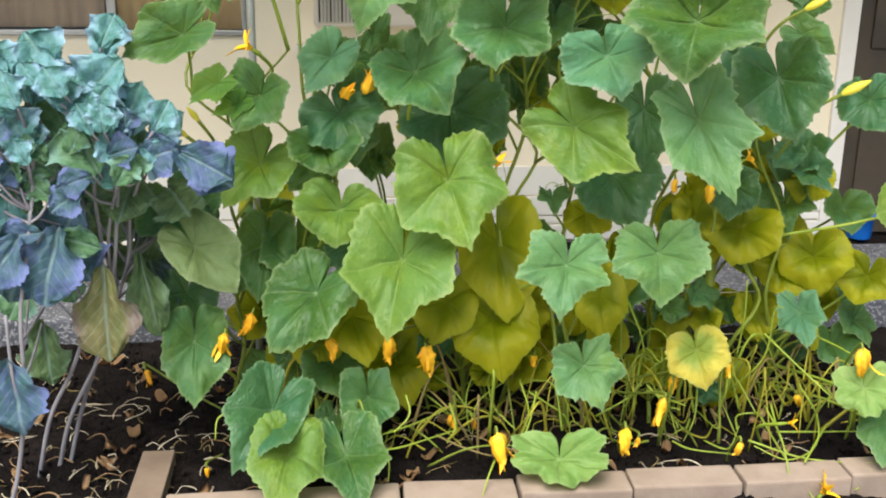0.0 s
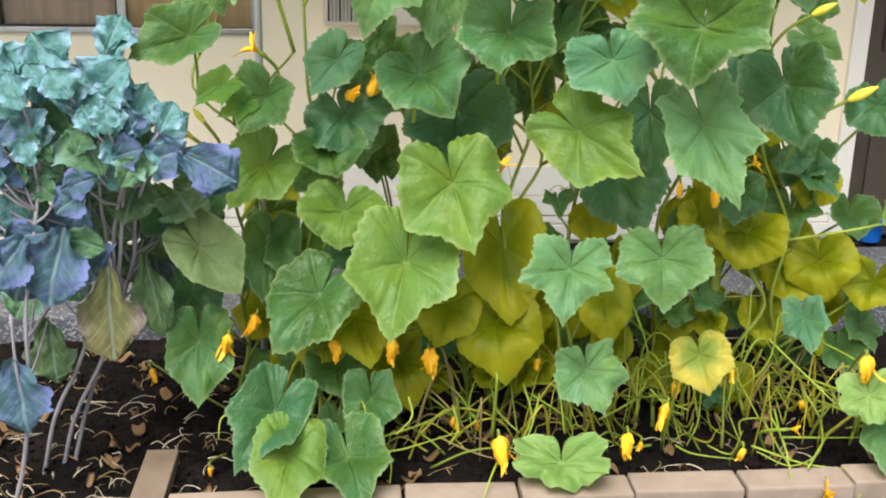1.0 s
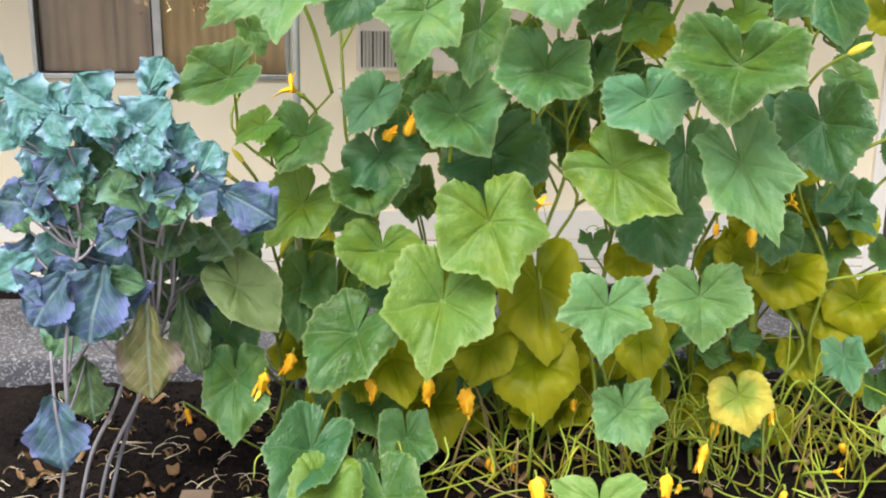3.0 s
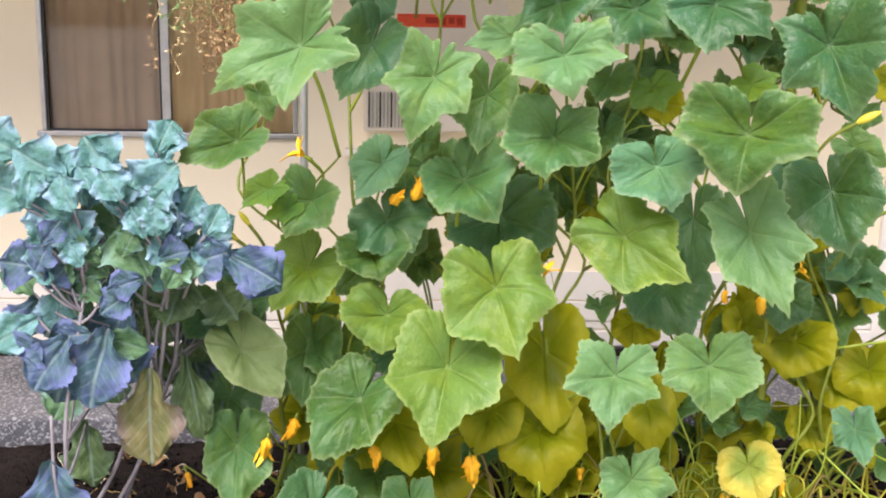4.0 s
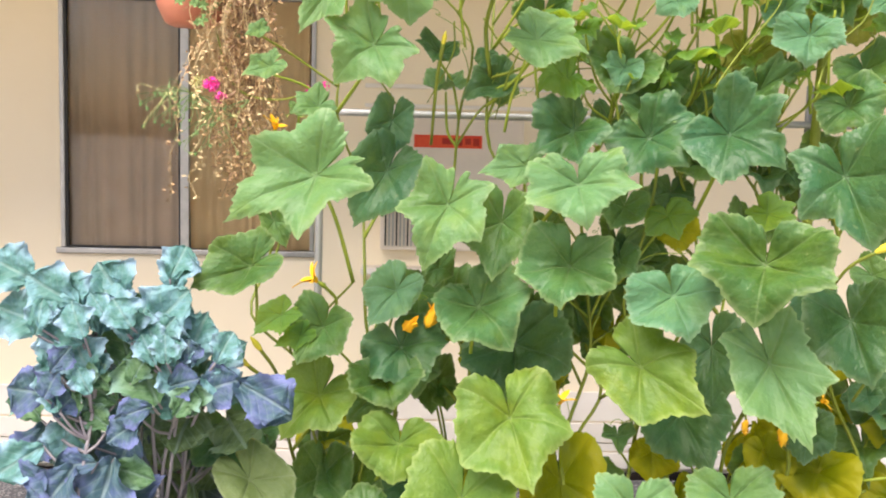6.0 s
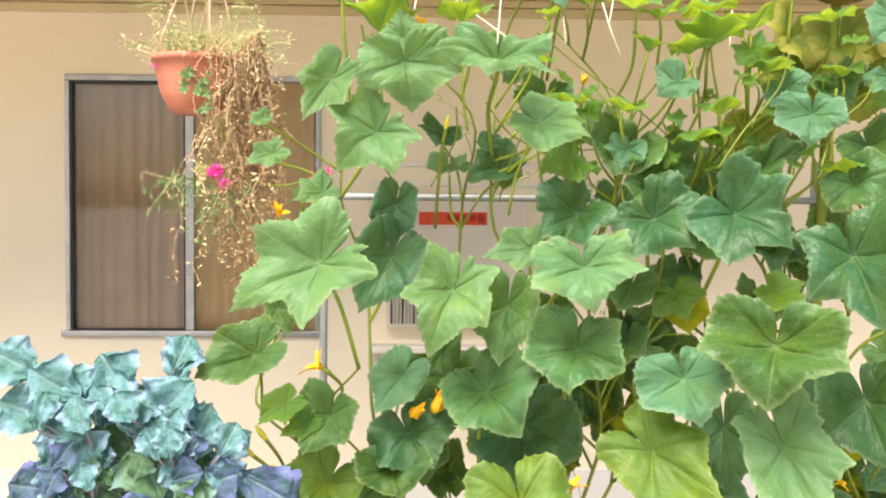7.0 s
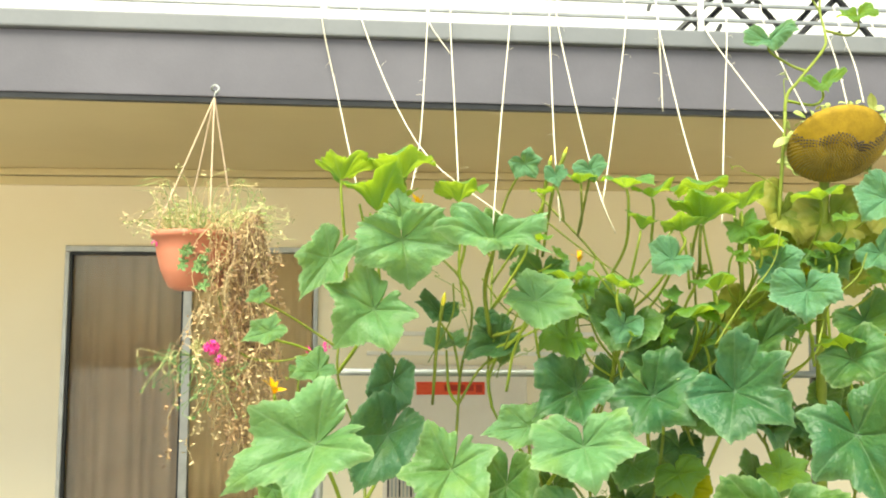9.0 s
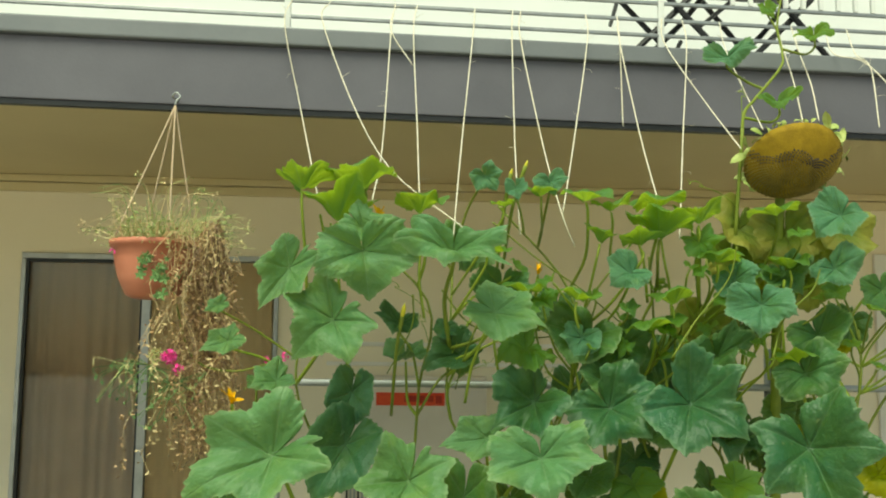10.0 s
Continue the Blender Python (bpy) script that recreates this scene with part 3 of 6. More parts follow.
twine([(0.298, 0.500, 2.628), (0.276, 0.250, 2.222), (0.261, 0.050, 1.944)])
twine([(0.324, 0.500, 2.629), (0.355, 0.250, 2.240), (0.380, 0.100, 2.018), (0.413, 0.080, 1.920)])
twine([(0.539, 0.500, 2.624), (0.446, 0.250, 2.241), (0.385, 0.100, 2.014)])
twine([(0.644, 0.500, 2.625), (0.643, 0.470, 2.490), (0.639, 0.440, 2.343)])
twine([(0.644, 0.500, 2.625), (0.641, 0.250, 2.269), (0.639, 0.050, 2.023)])
twine([(0.793, 0.500, 2.625), (0.849, 0.300, 2.393), (0.845, 0.000, 2.182)])
twine([(0.863, 0.500, 2.630), (0.767, 0.250, 2.262), (0.690, 0.050, 1.940)])
twine([(0.991, 0.500, 2.618), (0.970, 0.300, 2.432), (0.915, 0.020, 2.240)])
twine([(1.189, 0.500, 2.641), (1.126, 0.300, 2.453), (1.027, 0.020, 2.262)])
twine([(1.240, 0.500, 2.624), (1.178, 0.300, 2.454), (1.085, 0.050, 2.278)])
twine([(1.358, 0.500, 2.682), (1.399, 0.400, 2.558), (1.413, 0.200, 2.380)])
twine([(1.435, 0.500, 2.722), (1.417, 0.400, 2.541), (1.282, 0.100, 2.277)])
twine([(0.623, 0.280, 0.333), (0.926, 0.270, 0.322), (1.328, 0.280, 0.325)], 0.002)
twine([(0.621, 0.300, 0.177), (0.873, 0.290, 0.171), (1.325, 0.300, 0.174)], 0.002)


# ---- squash vines ----
def leaf_mesh(name, lobing, teeth, mat, seed, cup=0.12, scallop=0.0, fold=0.0, blunt=False, cone=0.16, hinge=None):
    """A broad leaf of width 1 about its stalk, tip towards -y, upper face towards +z."""
    q = random.Random(seed)
    prof = ((0, 0.60), (10, 0.565), (31, 0.51), (50, 0.53), (62, 0.55), (80, 0.51), (95, 0.50), (122, 0.465), (140, 0.410), (155, 0.362), (166, 0.315), (173, 0.25), (177, 0.14), (179, 0.05))

    def base(d):
        for (a, ra), (b2, rb) in zip(prof, prof[1:]):
            if d <= b2:
                k = (d - a) / (b2 - a)
                return ra + (rb - ra) * k
        return 0.05
    n, fr = 120, (0.0, 0.10, 0.22, 0.38, 0.54, 0.70, 0.84, 0.94, 1.0)
    asym = q.uniform(-0.05, 0.05)
    if hinge is None:
        hinge = (0.12, 0.30, 0.20, 0.36, 0.05)[seed % 5]
    lob = [q.uniform(0.3, 1.7) for _ in range(7)]
    b = bmesh.new()
    rim = b.verts.layers.float.new("rim")
    centre = b.verts.new((0, 0, 0.0))
    grid = []
    off = Vector((seed * 3.1, seed * 1.7, 0))
    for i in range(n + 1):
        th = -178.8 + 357.6 * i / n
        d = abs(th)
        k = lob[int(d / 62 + 0.5) + (3 if th < 0 else 0)]
        if blunt:
            k *= 0.8
        valley = (0.5 - 0.5 * math.cos(math.tau * d / 62)) ** 3.0 if blunt else abs(math.sin(math.pi * d / 62)) ** 0.85 - 0.18
        r = (min(0.50, base(d) * 1.12) if blunt else base(d)) * (1 - lobing * k * valley) * (1 + asym * math.sin(radians(th)))
        r *= 1 + teeth * (q.random() - 0.5) + 0.45 * teeth * (1 if i % 4 == 0 else -0.3) + (scallop * abs(math.sin(radians(th) * 7)) if scallop else 0)
        col = []
        for f in fr[1:]:
            x, y = math.sin(radians(th)) * r * f, -math.cos(radians(th)) * r * f
            rr = r * f
            vein = max(0.0, math.cos(math.tau * d / 62)) ** 5
            z = 0.09 * (1 - math.exp(-(rr / 0.16) ** 2)) + cone * rr + hinge * 0.5 * (y + math.sqrt(y * y + 0.03)) + cup * (1.6 * rr * rr - 2.4 * rr ** 4) - 0.013 * vein * math.exp(-((rr - 0.24) / 0.2) ** 2) + 0.020 * (1 - vein) * math.sin(math.pi * f) - 0.05 * f ** 5 - 0.55 * max(0.0, -y - 0.12) ** 2
            z += fold * (abs(x) - 0.12) * min(1, rr * 4) - 0.35 * fold * max(0.0, -y - 0.15) ** 2 * 4
            z += 0.17 * noise.noise(Vector((x * 2.4, y * 2.4, 0)) + off) * min(1, rr * 3) + 0.045 * f ** 3 * math.sin(radians(th) * (5 + seed % 3) + seed) + 0.014 * f ** 4 * math.sin(radians(th) * 21 + seed) * noise.noise(Vector((th * 0.05, seed, 2))) * 2
            z += 0.020 * noise.noise(Vector((x * 13, y * 13, 4)) + off)
            vert = b.verts.new((x, y, z))
            vert[rim] = f
            col.append(vert)
        grid.append(col)
    for a, c in zip(grid, grid[1:]):
        b.faces.new((centre, a[0], c[0]))
        for j in range(len(fr) - 2):
            b.faces.new((a[j], a[j + 1], c[j + 1], c[j]))
    me = link_mesh(name, b, mat, True)
    return me


LEAVES = {
    "heart": [leaf_mesh("leaf", 0.05 + 0.04 * (i % 3), 0.045, LEAF_GREEN, 11 + i, (0.2, 0.55, 0.85, 0.65)[i % 4], 0, (0.0, 0.15, -0.2, 0.3, 0.05)[i % 5]) for i in range(12)],
    "lobed": [leaf_mesh("leaf", 0.10 + 0.04 * (i % 3), 0.06, LEAF_GREEN, 31 + i, (0.25, 0.7, 0.1)[i % 3], 0, (0.0, 0.22, -0.2, 0.36)[i % 4]) for i in range(12)],
    "cup": [leaf_mesh("leaf", 0.12 + 0.04 * (i % 3), 0.07, LEAF_YOUNG, 211 + i, 0.2, 0, (0.05, -0.2, 0.1)[i % 3], cone=0.06 + 0.08 * (i % 3), hinge=0.1) for i in range(8)],
    "young": [leaf_mesh("leaf", 0.14 + 0.05 * (i % 3), 0.07, LEAF_YOUNG, 231 + i, (0.3, 0.6)[i % 2], 0, (0.1, -0.15, 0.25)[i % 3]) for i in range(8)],
    "flat": [leaf_mesh("leaf", 0.13 + 0.05 * (i % 3), 0.07, LEAF_YOUNG if i % 3 else LEAF_GREEN, 251 + i, (0.25, 0.4, 0.1)[i % 3], 0, (0.1, -0.2, 0.22, -0.08)[i % 4], cone=0.05, hinge=0.06) for i in range(12)],
    "teal": [leaf_mesh("leaf", 0.06 + 0.045 * (i % 3), 0.05, LEAF_TEAL, 311 + i, (0.3, 0.6, 0.85)[i % 3], 0, (0.0, 0.2, -0.2, 0.3)[i % 4]) for i in range(8)],
    "pale": [leaf_mesh("leaf", 0.12 + 0.05 * (i % 2), 0.07, LEAF_PALE, 331 + i, (0.3, 0.5)[i % 2], 0, (0.1, -0.15, 0.2)[i % 3], hinge=0.22) for i in range(6)],
    "fresh": [leaf_mesh("leaf", 0.04 + 0.035 * (i % 3), 0.045, LEAF_FRESH, 111 + i, (0.3, 0.5, 0.15)[i % 3], 0, (0.05, 0.15, -0.1)[i % 3]) for i in range(6)],
    "old": [leaf_mesh("leaf", 0.03, 0.02, LEAF_OLD, 402, 0.3, 0, 0.05, hinge=0.1)],
    "cool": [leaf_mesh("leaf", 0.09 + 0.05 * (i % 3), 0.06, LEAF_COOL, 411 + i, (0.3, 0.5)[i % 2], 0, (0.05, 0.18, -0.12)[i % 3]) for i in range(7)],
    "darkstar": [leaf_mesh("leaf", 0.15 + 0.03 * (i % 3), 0.055, LEAF_TEAL, 471 + i, (0.4, 0.7)[i % 2], 0, (0.1, 0.25, -0.1)[i % 3], hinge=0.15) for i in range(5)],
    "palestar": [leaf_mesh("leaf", 0.17 + 0.04 * (i % 3), 0.055, LEAF_PALE, 491 + i, (0.3, 0.6)[i % 2], 0, (0.1, 0.2, -0.1)[i % 3], hinge=0.15) for i in range(5)],
    "bigpale": [leaf_mesh("leaf", 0.24, 0.06, LEAF_PALE, 431, 0.35, 0, 0.12, hinge=0.2)],
    "funnel": [leaf_mesh("leaf", 0.12 + 0.04 * (i % 3), 0.07, LEAF_YOUNG, 451 + i, 0.1, 0, 0.0, cone=0.38 + 0.10 * (i % 3), hinge=0.0) for i in range(6)],
    "olive": [leaf_mesh("leaf", 0.035, 0.03, LEAF_OLIVE, 51 + i, 0.2) for i in range(3)],
    "yellow": [leaf_mesh("leaf", 0.05, 0.04, LEAF_YELLOW, 61 + i, 0.15) for i in range(2)],
    "round": [leaf_mesh("leaf", 0.17, 0.02, LEAF_ROUND, 71, 0.1, 0.05, 0.0, True, hinge=0.1)],
}
LABELS = {"olive": "ageing olive-green leaf", "yellow": "yellowing leaf with dry margin", "round": "pale mottled scalloped leaf"}


def plant(name, x, label, roots):
    p = thing(name, (x, 0.1, -0.04), label, "squash plant", "squash vines")
    lines = []
    for k, (rx, tx, top) in enumerate(roots):
        q = random.Random(int(rx * 100) + 500)
        pts = []
        n = 9
        for i in range(n + 1):
            f = i / n
            pts.append((rx + (tx - rx) * f + q.uniform(-0.10, 0.10) * (0.3 + f), 0.16 + 0.06 * math.sin(i * 1.3 + rx * 7) + q.uniform(-0.03, 0.05), -0.07 + (top + 0.07) * f))
        part("vine", tube(bmesh.new(), pts, 0.007, 0.003, 7, 5), STEM_GREEN, p, smooth=True)
        lines += spline(pts, 6)
    VINE_LINES[p] = lines
    return p


VINE_LINES = {}
left = plant("squash_plant", -0.4, "sprawling green squash vine with broad leaves on a trellis", ((-0.42, -0.45, 1.3), (-0.25, -0.2, 1.75), (-0.1, -0.3, 1.1)))
mid = plant("squash_plant", 0.2, "tall green squash vine with broad lobed leaves and orange flowers", ((0.05, -0.1, 2.0), (0.2, 0.1, 1.9), (0.35, 0.35, 2.05), (0.5, 0.3, 1.5), (0.55, 0.5, 1.95)))
right = plant("squash_plant", 0.9, "squash vine with tangled bare stems and yellowing lower leaves", ((0.65, 0.62, 1.9), (0.8, 0.75, 2.0), (0.95, 0.95, 1.95), (1.2, 1.1, 1.9), (1.05, 1.2, 1.2)))
# one shoot climbs past the sunflower to the balcony rail
climb = [(0.853, 0.08, 1.95), (0.866, 0.05, 2.200), (0.894, 0.10, 2.303), (0.946, 0.15, 2.360), (1.064, 0.25, 2.485), (1.092, 0.30, 2.548), (1.112, 0.38, 2.654), (1.151, 0.44, 2.768), (1.189, 0.465, 2.928)]
part("vine", tube(bmesh.new(), climb, 0.0054, 0.003, 8, 6), STEM_GREEN, right, smooth=True)
VINE_LINES[right] += spline(climb, 6)
count = [0]


def vine_leaf(plant_ob, kind, loc, rot, size, slender=1.0):
    count[0] += 1
    q = random.Random(count[0] * 17)
    meshes = LEAVES[kind]
    ob = new("leaf", meshes[count[0] % len(meshes)])
    m = pose(*loc, *rot) @ Matrix.Diagonal((size, size * slender, size, 1))
    ob.parent = plant_ob
    ob.matrix_parent_inverse = PLACE[plant_ob].inverted()
    ob.matrix_basis = m
    if kind in LABELS:
        ob["label"] = LABELS[kind]
    p = Vector(loc)
    down = m.to_3x3() @ Vector((0, 0, -1))
    down.normalize()
    aim = p + Vector((0, 0.08, -0.12 - 0.3 * size))
    node = min(VINE_LINES[plant_ob], key=lambda v: (v - aim).length_squared + max(0.0, v.z - p.z) * 2)
    if (node - p).length > 0.55:
        node = p + Vector((q.uniform(-0.1, 0.1), 0.2, -0.38))
    start = p + down * 0.004
    bend = p * 0.55 + node * 0.45 + down * 0.05 + Vector((q.uniform(-0.02, 0.02), q.uniform(-0.01, 0.02), q.uniform(0.0, 0.03)))
    r = 0.0026 + 0.0105 * size
    pet = new("petiole", link_mesh("petiole", tube(bmesh.new(), [start, p + down * (0.03 + 0.06 * size), bend, node], r * 0.8, r * 1.1, 6, 5), STEM_GREEN if count[0] % 4 == 0 or loc[1] > 0.2 else STEM_PALE, True))
    pet.parent = ob
    pet.matrix_parent_inverse = m.inverted()
    return ob


vine_leaf(mid, "fresh", (0.018, -0.120, 0.575), (48, 7, -10), 0.293, 1.30)
vine_leaf(mid, "fresh", (0.136, -0.120, 0.787), (52, -13, 4), 0.293, 1.16)
vine_leaf(left, "fresh", (-0.140, -0.020, 0.689), (53, 5, -4), 0.239, 0.83)
vine_leaf(left, "heart", (-0.208, -0.080, 0.475), (46, 21, -32), 0.242, 1.39)
vine_leaf(mid, "pale", (0.435, -0.220, 0.586), (54, 3, -15), 0.238, 1.03)
vine_leaf(right, "pale", (0.675, -0.220, 0.612), (55, -6, -14), 0.251, 0.92)
vine_leaf(mid, "pale", (0.495, -0.220, 0.304), (53, -11, 7), 0.201, 1.07)
vine_leaf(mid, "fresh", (0.451, -0.170, 0.933), (39, -47, 16), 0.231, 1.49)
vine_leaf(right, "pale", (0.739, -0.260, 0.966), (64, -24, -9), 0.229, 1.60)
vine_leaf(mid, "cool", (0.515, -0.200, 1.117), (60, -17, -5), 0.241, 0.88)
vine_leaf(right, "teal", (0.967, -0.180, 1.059), (68, -18, -17), 0.236, 1.20)
vine_leaf(right, "heart", (1.099, 0.000, 1.151), (42, -50, 16), 0.106, 1.60)
vine_leaf(mid, "heart", (0.055, -0.050, 1.059), (55, -31, 15), 0.248, 0.98)
vine_leaf(left, "teal", (-0.140, 0.060, 0.928), (53, -25, 17), 0.232, 0.91)
vine_leaf(left, "heart", (-0.179, 0.040, 0.845), (54, -10, 8), 0.200, 0.84)
vine_leaf(mid, "teal", (0.173, 0.140, 0.929), (63, -1, -6), 0.302, 1.02)
vine_leaf(left, "heart", (-0.340, 0.000, 0.991), (62, 22, -20), 0.180, 1.11)
vine_leaf(left, "heart", (-0.527, 0.000, 1.146), (44, 51, -43), 0.162, 1.60)
vine_leaf(left, "fresh", (-0.353, 0.050, 0.798), (49, 31, -20), 0.209, 1.25)
vine_leaf(left, "old", (-0.516, -0.100, 0.616), (46, -27, 32), 0.173, 1.60)
vine_leaf(left, "heart", (-0.538, -0.050, 0.334), (59, 3, 6), 0.184, 1.60)
vine_leaf(left, "teal", (-0.571, 0.080, 0.427), (56, 17, -3), 0.187, 1.29)
vine_leaf(left, "teal", (-0.328, -0.200, 0.193), (34, 19, -22), 0.205, 1.60)
vine_leaf(left, "fresh", (-0.289, -0.300, 0.117), (29, 4, -4), 0.195, 1.46)
vine_leaf(left, "heart", (-0.138, -0.250, 0.084), (29, -6, 11), 0.203, 1.50)
vine_leaf(mid, "heart", (-0.073, -0.100, 0.174), (43, -5, 3), 0.163, 1.37)
vine_leaf(left, "heart", (-0.167, 0.050, 0.204), (44, -6, 6), 0.182, 0.99)
vine_leaf(left, "heart", (-0.178, 0.000, 0.072), (38, 13, -15), 0.090, 1.60)
vine_leaf(mid, "round", (0.423, -0.300, 0.070), (32, -2, -11), 0.259, 0.69)
vine_leaf(right, "yellow", (0.828, -0.150, 0.307), (58, -16, -11), 0.175, 1.04)
vine_leaf(mid, "olive", (0.309, 0.120, 0.547), (60, -7, -5), 0.248, 1.60)
vine_leaf(mid, "olive", (0.291, 0.050, 0.339), (55, -8, -3), 0.251, 1.24)
vine_leaf(mid, "olive", (0.156, 0.050, 0.394), (51, 12, -16), 0.193, 1.20)
vine_leaf(mid, "olive", (-0.114, 0.020, 0.370), (50, -12, 9), 0.178, 1.48)
vine_leaf(right, "olive", (0.607, 0.080, 0.399), (57, -8, -10), 0.156, 1.60)
vine_leaf(right, "olive", (0.660, 0.150, 0.236), (55, -9, -10), 0.128, 1.30)
vine_leaf(right, "olive", (1.047, 0.150, 0.569), (57, 6, -27), 0.233, 0.90)
vine_leaf(right, "olive", (1.283, 0.150, 0.476), (55, -12, -19), 0.218, 0.96)
vine_leaf(right, "olive", (1.435, 0.100, 0.426), (55, 10, -36), 0.180, 0.93)
vine_leaf(right, "cool", (1.186, 0.000, 0.352), (46, -12, -15), 0.137, 1.43)
vine_leaf(right, "round", (1.275, -0.250, 0.222), (44, -12, -18), 0.165, 1.05)
vine_leaf(right, "fresh", (1.459, 0.000, 0.672), (53, -1, -30), 0.146, 1.35)
vine_leaf(right, "heart", (1.356, -0.250, 0.116), (42, -1, -30), 0.150, 1.60)
vine_leaf(right, "teal", (0.646, 0.150, 0.736), (61, -26, -2), 0.254, 1.18)
vine_leaf(left, "heart", (-0.351, 0.130, 0.552), (60, 8, -1), 0.177, 1.60)
vine_leaf(left, "young", (-0.444, -0.050, 1.028), (44, 43, -29), 0.093, 1.53)
vine_leaf(left, "young", (-0.399, -0.030, 0.974), (37, 47, -39), 0.073, 1.60)
vine_leaf(mid, "teal", (-0.081, 0.140, 0.548), (29, 42, -52), 0.157, 1.60)
vine_leaf(left, "heart", (-0.273, 0.150, 0.531), (49, 1, 1), 0.192, 1.30)
vine_leaf(mid, "olive", (0.015, 0.120, 0.186), (42, -9, 6), 0.204, 1.30)
vine_leaf(left, "olive", (-0.214, 0.100, 0.273), (42, 15, -15), 0.181, 0.93)
vine_leaf(right, "teal", (1.162, 0.120, 0.797), (47, 32, -51), 0.089, 1.28)
vine_leaf(right, "teal", (1.218, 0.120, 0.754), (45, -34, 3), 0.108, 1.60)
vine_leaf(right, "teal", (1.380, 0.120, 0.952), (56, -19, -16), 0.192, 1.02)
vine_leaf(left, "teal", (-0.595, 0.100, 0.676), (61, -19, 19), 0.255, 0.86)
vine_leaf(right, "teal", (0.728, 0.160, 0.923), (72, -4, -16), 0.186, 1.60)
vine_leaf(mid, "teal", (0.355, 0.200, 0.539), (61, -29, 5), 0.120, 1.45)
vine_leaf(right, "teal", (0.992, 0.100, 1.051), (74, -12, -19), 0.148, 1.54)
vine_leaf(right, "olive", (0.912, 0.180, 0.606), (65, -20, -11), 0.140, 1.36)
vine_leaf(right, "teal", (1.001, 0.120, 0.706), (68, 3, -24), 0.154, 1.16)
vine_leaf(right, "heart", (0.701, -0.300, 1.209), (62, 5, -23), 0.324, 0.82)
vine_leaf(mid, "heart", (0.276, -0.100, 1.171), (62, 6, -13), 0.255, 0.91)
vine_leaf(left, "cool", (-0.155, 0.050, 1.082), (54, 28, -19), 0.139, 1.51)
vine_leaf(mid, "palestar", (-0.031, -0.100, 1.321), (64, 18, -12), 0.233, 1.22)
vine_leaf(mid, "heart", (0.110, -0.030, 1.275), (72, 7, -8), 0.178, 1.49)
vine_leaf(left, "bigpale", (-0.346, -0.250, 1.391), (52, 54, -37), 0.267, 1.38)
vine_leaf(left, "teal", (-0.186, 0.060, 1.396), (73, 28, -8), 0.182, 1.53)
vine_leaf(left, "teal", (-0.175, 0.100, 1.529), (78, 12, -2), 0.123, 1.60)
vine_leaf(mid, "pale", (0.170, 0.000, 1.418), (29, 61, -65), 0.125, 1.60)
vine_leaf(mid, "palestar", (0.282, -0.150, 1.379), (62, -9, -5), 0.278, 0.79)
vine_leaf(mid, "darkstar", (0.284, -0.040, 1.511), (59, 47, -34), 0.204, 1.06)
vine_leaf(mid, "darkstar", (0.476, -0.040, 1.496), (57, -40, 9), 0.253, 0.92)
vine_leaf(right, "darkstar", (0.658, -0.120, 1.509), (57, -50, 9), 0.262, 1.01)
vine_leaf(right, "darkstar", (0.876, -0.300, 1.417), (70, -21, -16), 0.279, 1.09)
vine_leaf(mid, "heart", (0.499, 0.020, 1.555), (60, 22, -26), 0.161, 0.67)
vine_leaf(mid, "heart", (0.528, 0.050, 1.645), (60, -42, 7), 0.178, 0.68)
vine_leaf(mid, "flat", (0.559, 0.050, 1.295), (61, -22, -3), 0.153, 0.78)
vine_leaf(mid, "heart", (0.448, 0.080, 1.315), (62, 19, -22), 0.139, 1.06)
vine_leaf(right, "flat", (0.772, -0.100, 1.317), (41, -40, 17), 0.117, 1.21)
vine_leaf(mid, "flat", (0.270, 0.000, 1.640), (22, 36, -65), 0.242, 0.58)
vine_leaf(mid, "cool", (0.414, 0.000, 1.673), (70, 19, -19), 0.109, 0.87)
vine_leaf(left, "pale", (-0.361, 0.000, 1.557), (34, 44, -42), 0.113, 1.07)
vine_leaf(left, "heart", (-0.477, 0.050, 1.259), (71, -23, 14), 0.081, 1.59)
vine_leaf(mid, "heart", (-0.042, 0.100, 1.139), (37, -51, 44), 0.131, 0.55)
vine_leaf(mid, "heart", (0.440, 0.100, 1.168), (60, 11, -18), 0.125, 1.23)
vine_leaf(mid, "heart", (0.541, 0.080, 1.081), (59, 5, -17), 0.140, 1.29)
vine_leaf(right, "cool", (0.852, -0.100, 1.758), (72, 2, -22), 0.177, 0.85)
vine_leaf(right, "heart", (0.983, -0.050, 1.587), (60, -30, -8), 0.195, 0.85)
vine_leaf(left, "palestar", (-0.220, -0.100, 1.705), (66, 44, -16), 0.247, 0.88)
vine_leaf(left, "pale", (-0.153, -0.100, 1.877), (85, -9, 1), 0.259, 0.78)
vine_leaf(left, "palestar", (-0.330, -0.100, 1.832), (71, 30, -6), 0.135, 1.60)
vine_leaf(mid, "palestar", (0.066, -0.150, 1.870), (50, 9, -12), 0.291, 0.55)
vine_leaf(left, "pale", (-0.154, -0.050, 1.940), (48, -46, 33), 0.113, 1.60)
vine_leaf(mid, "pale", (0.176, -0.100, 1.730), (38, -52, 38), 0.155, 1.40)
vine_leaf(mid, "heart", (0.212, 0.060, 1.806), (73, 11, -11), 0.166, 0.78)
vine_leaf(mid, "cool", (0.163, 0.020, 2.095), (87, -35, -5), 0.087, 1.01)
vine_leaf(mid, "cool", (0.530, -0.050, 1.837), (50, 45, -45), 0.128, 0.82)
vine_leaf(right, "flat", (0.721, -0.030, 1.927), (71, -27, -10), 0.110, 1.01)
vine_leaf(left, "pale", (-0.484, 0.000, 1.654), (42, 51, -34), 0.079, 1.60)
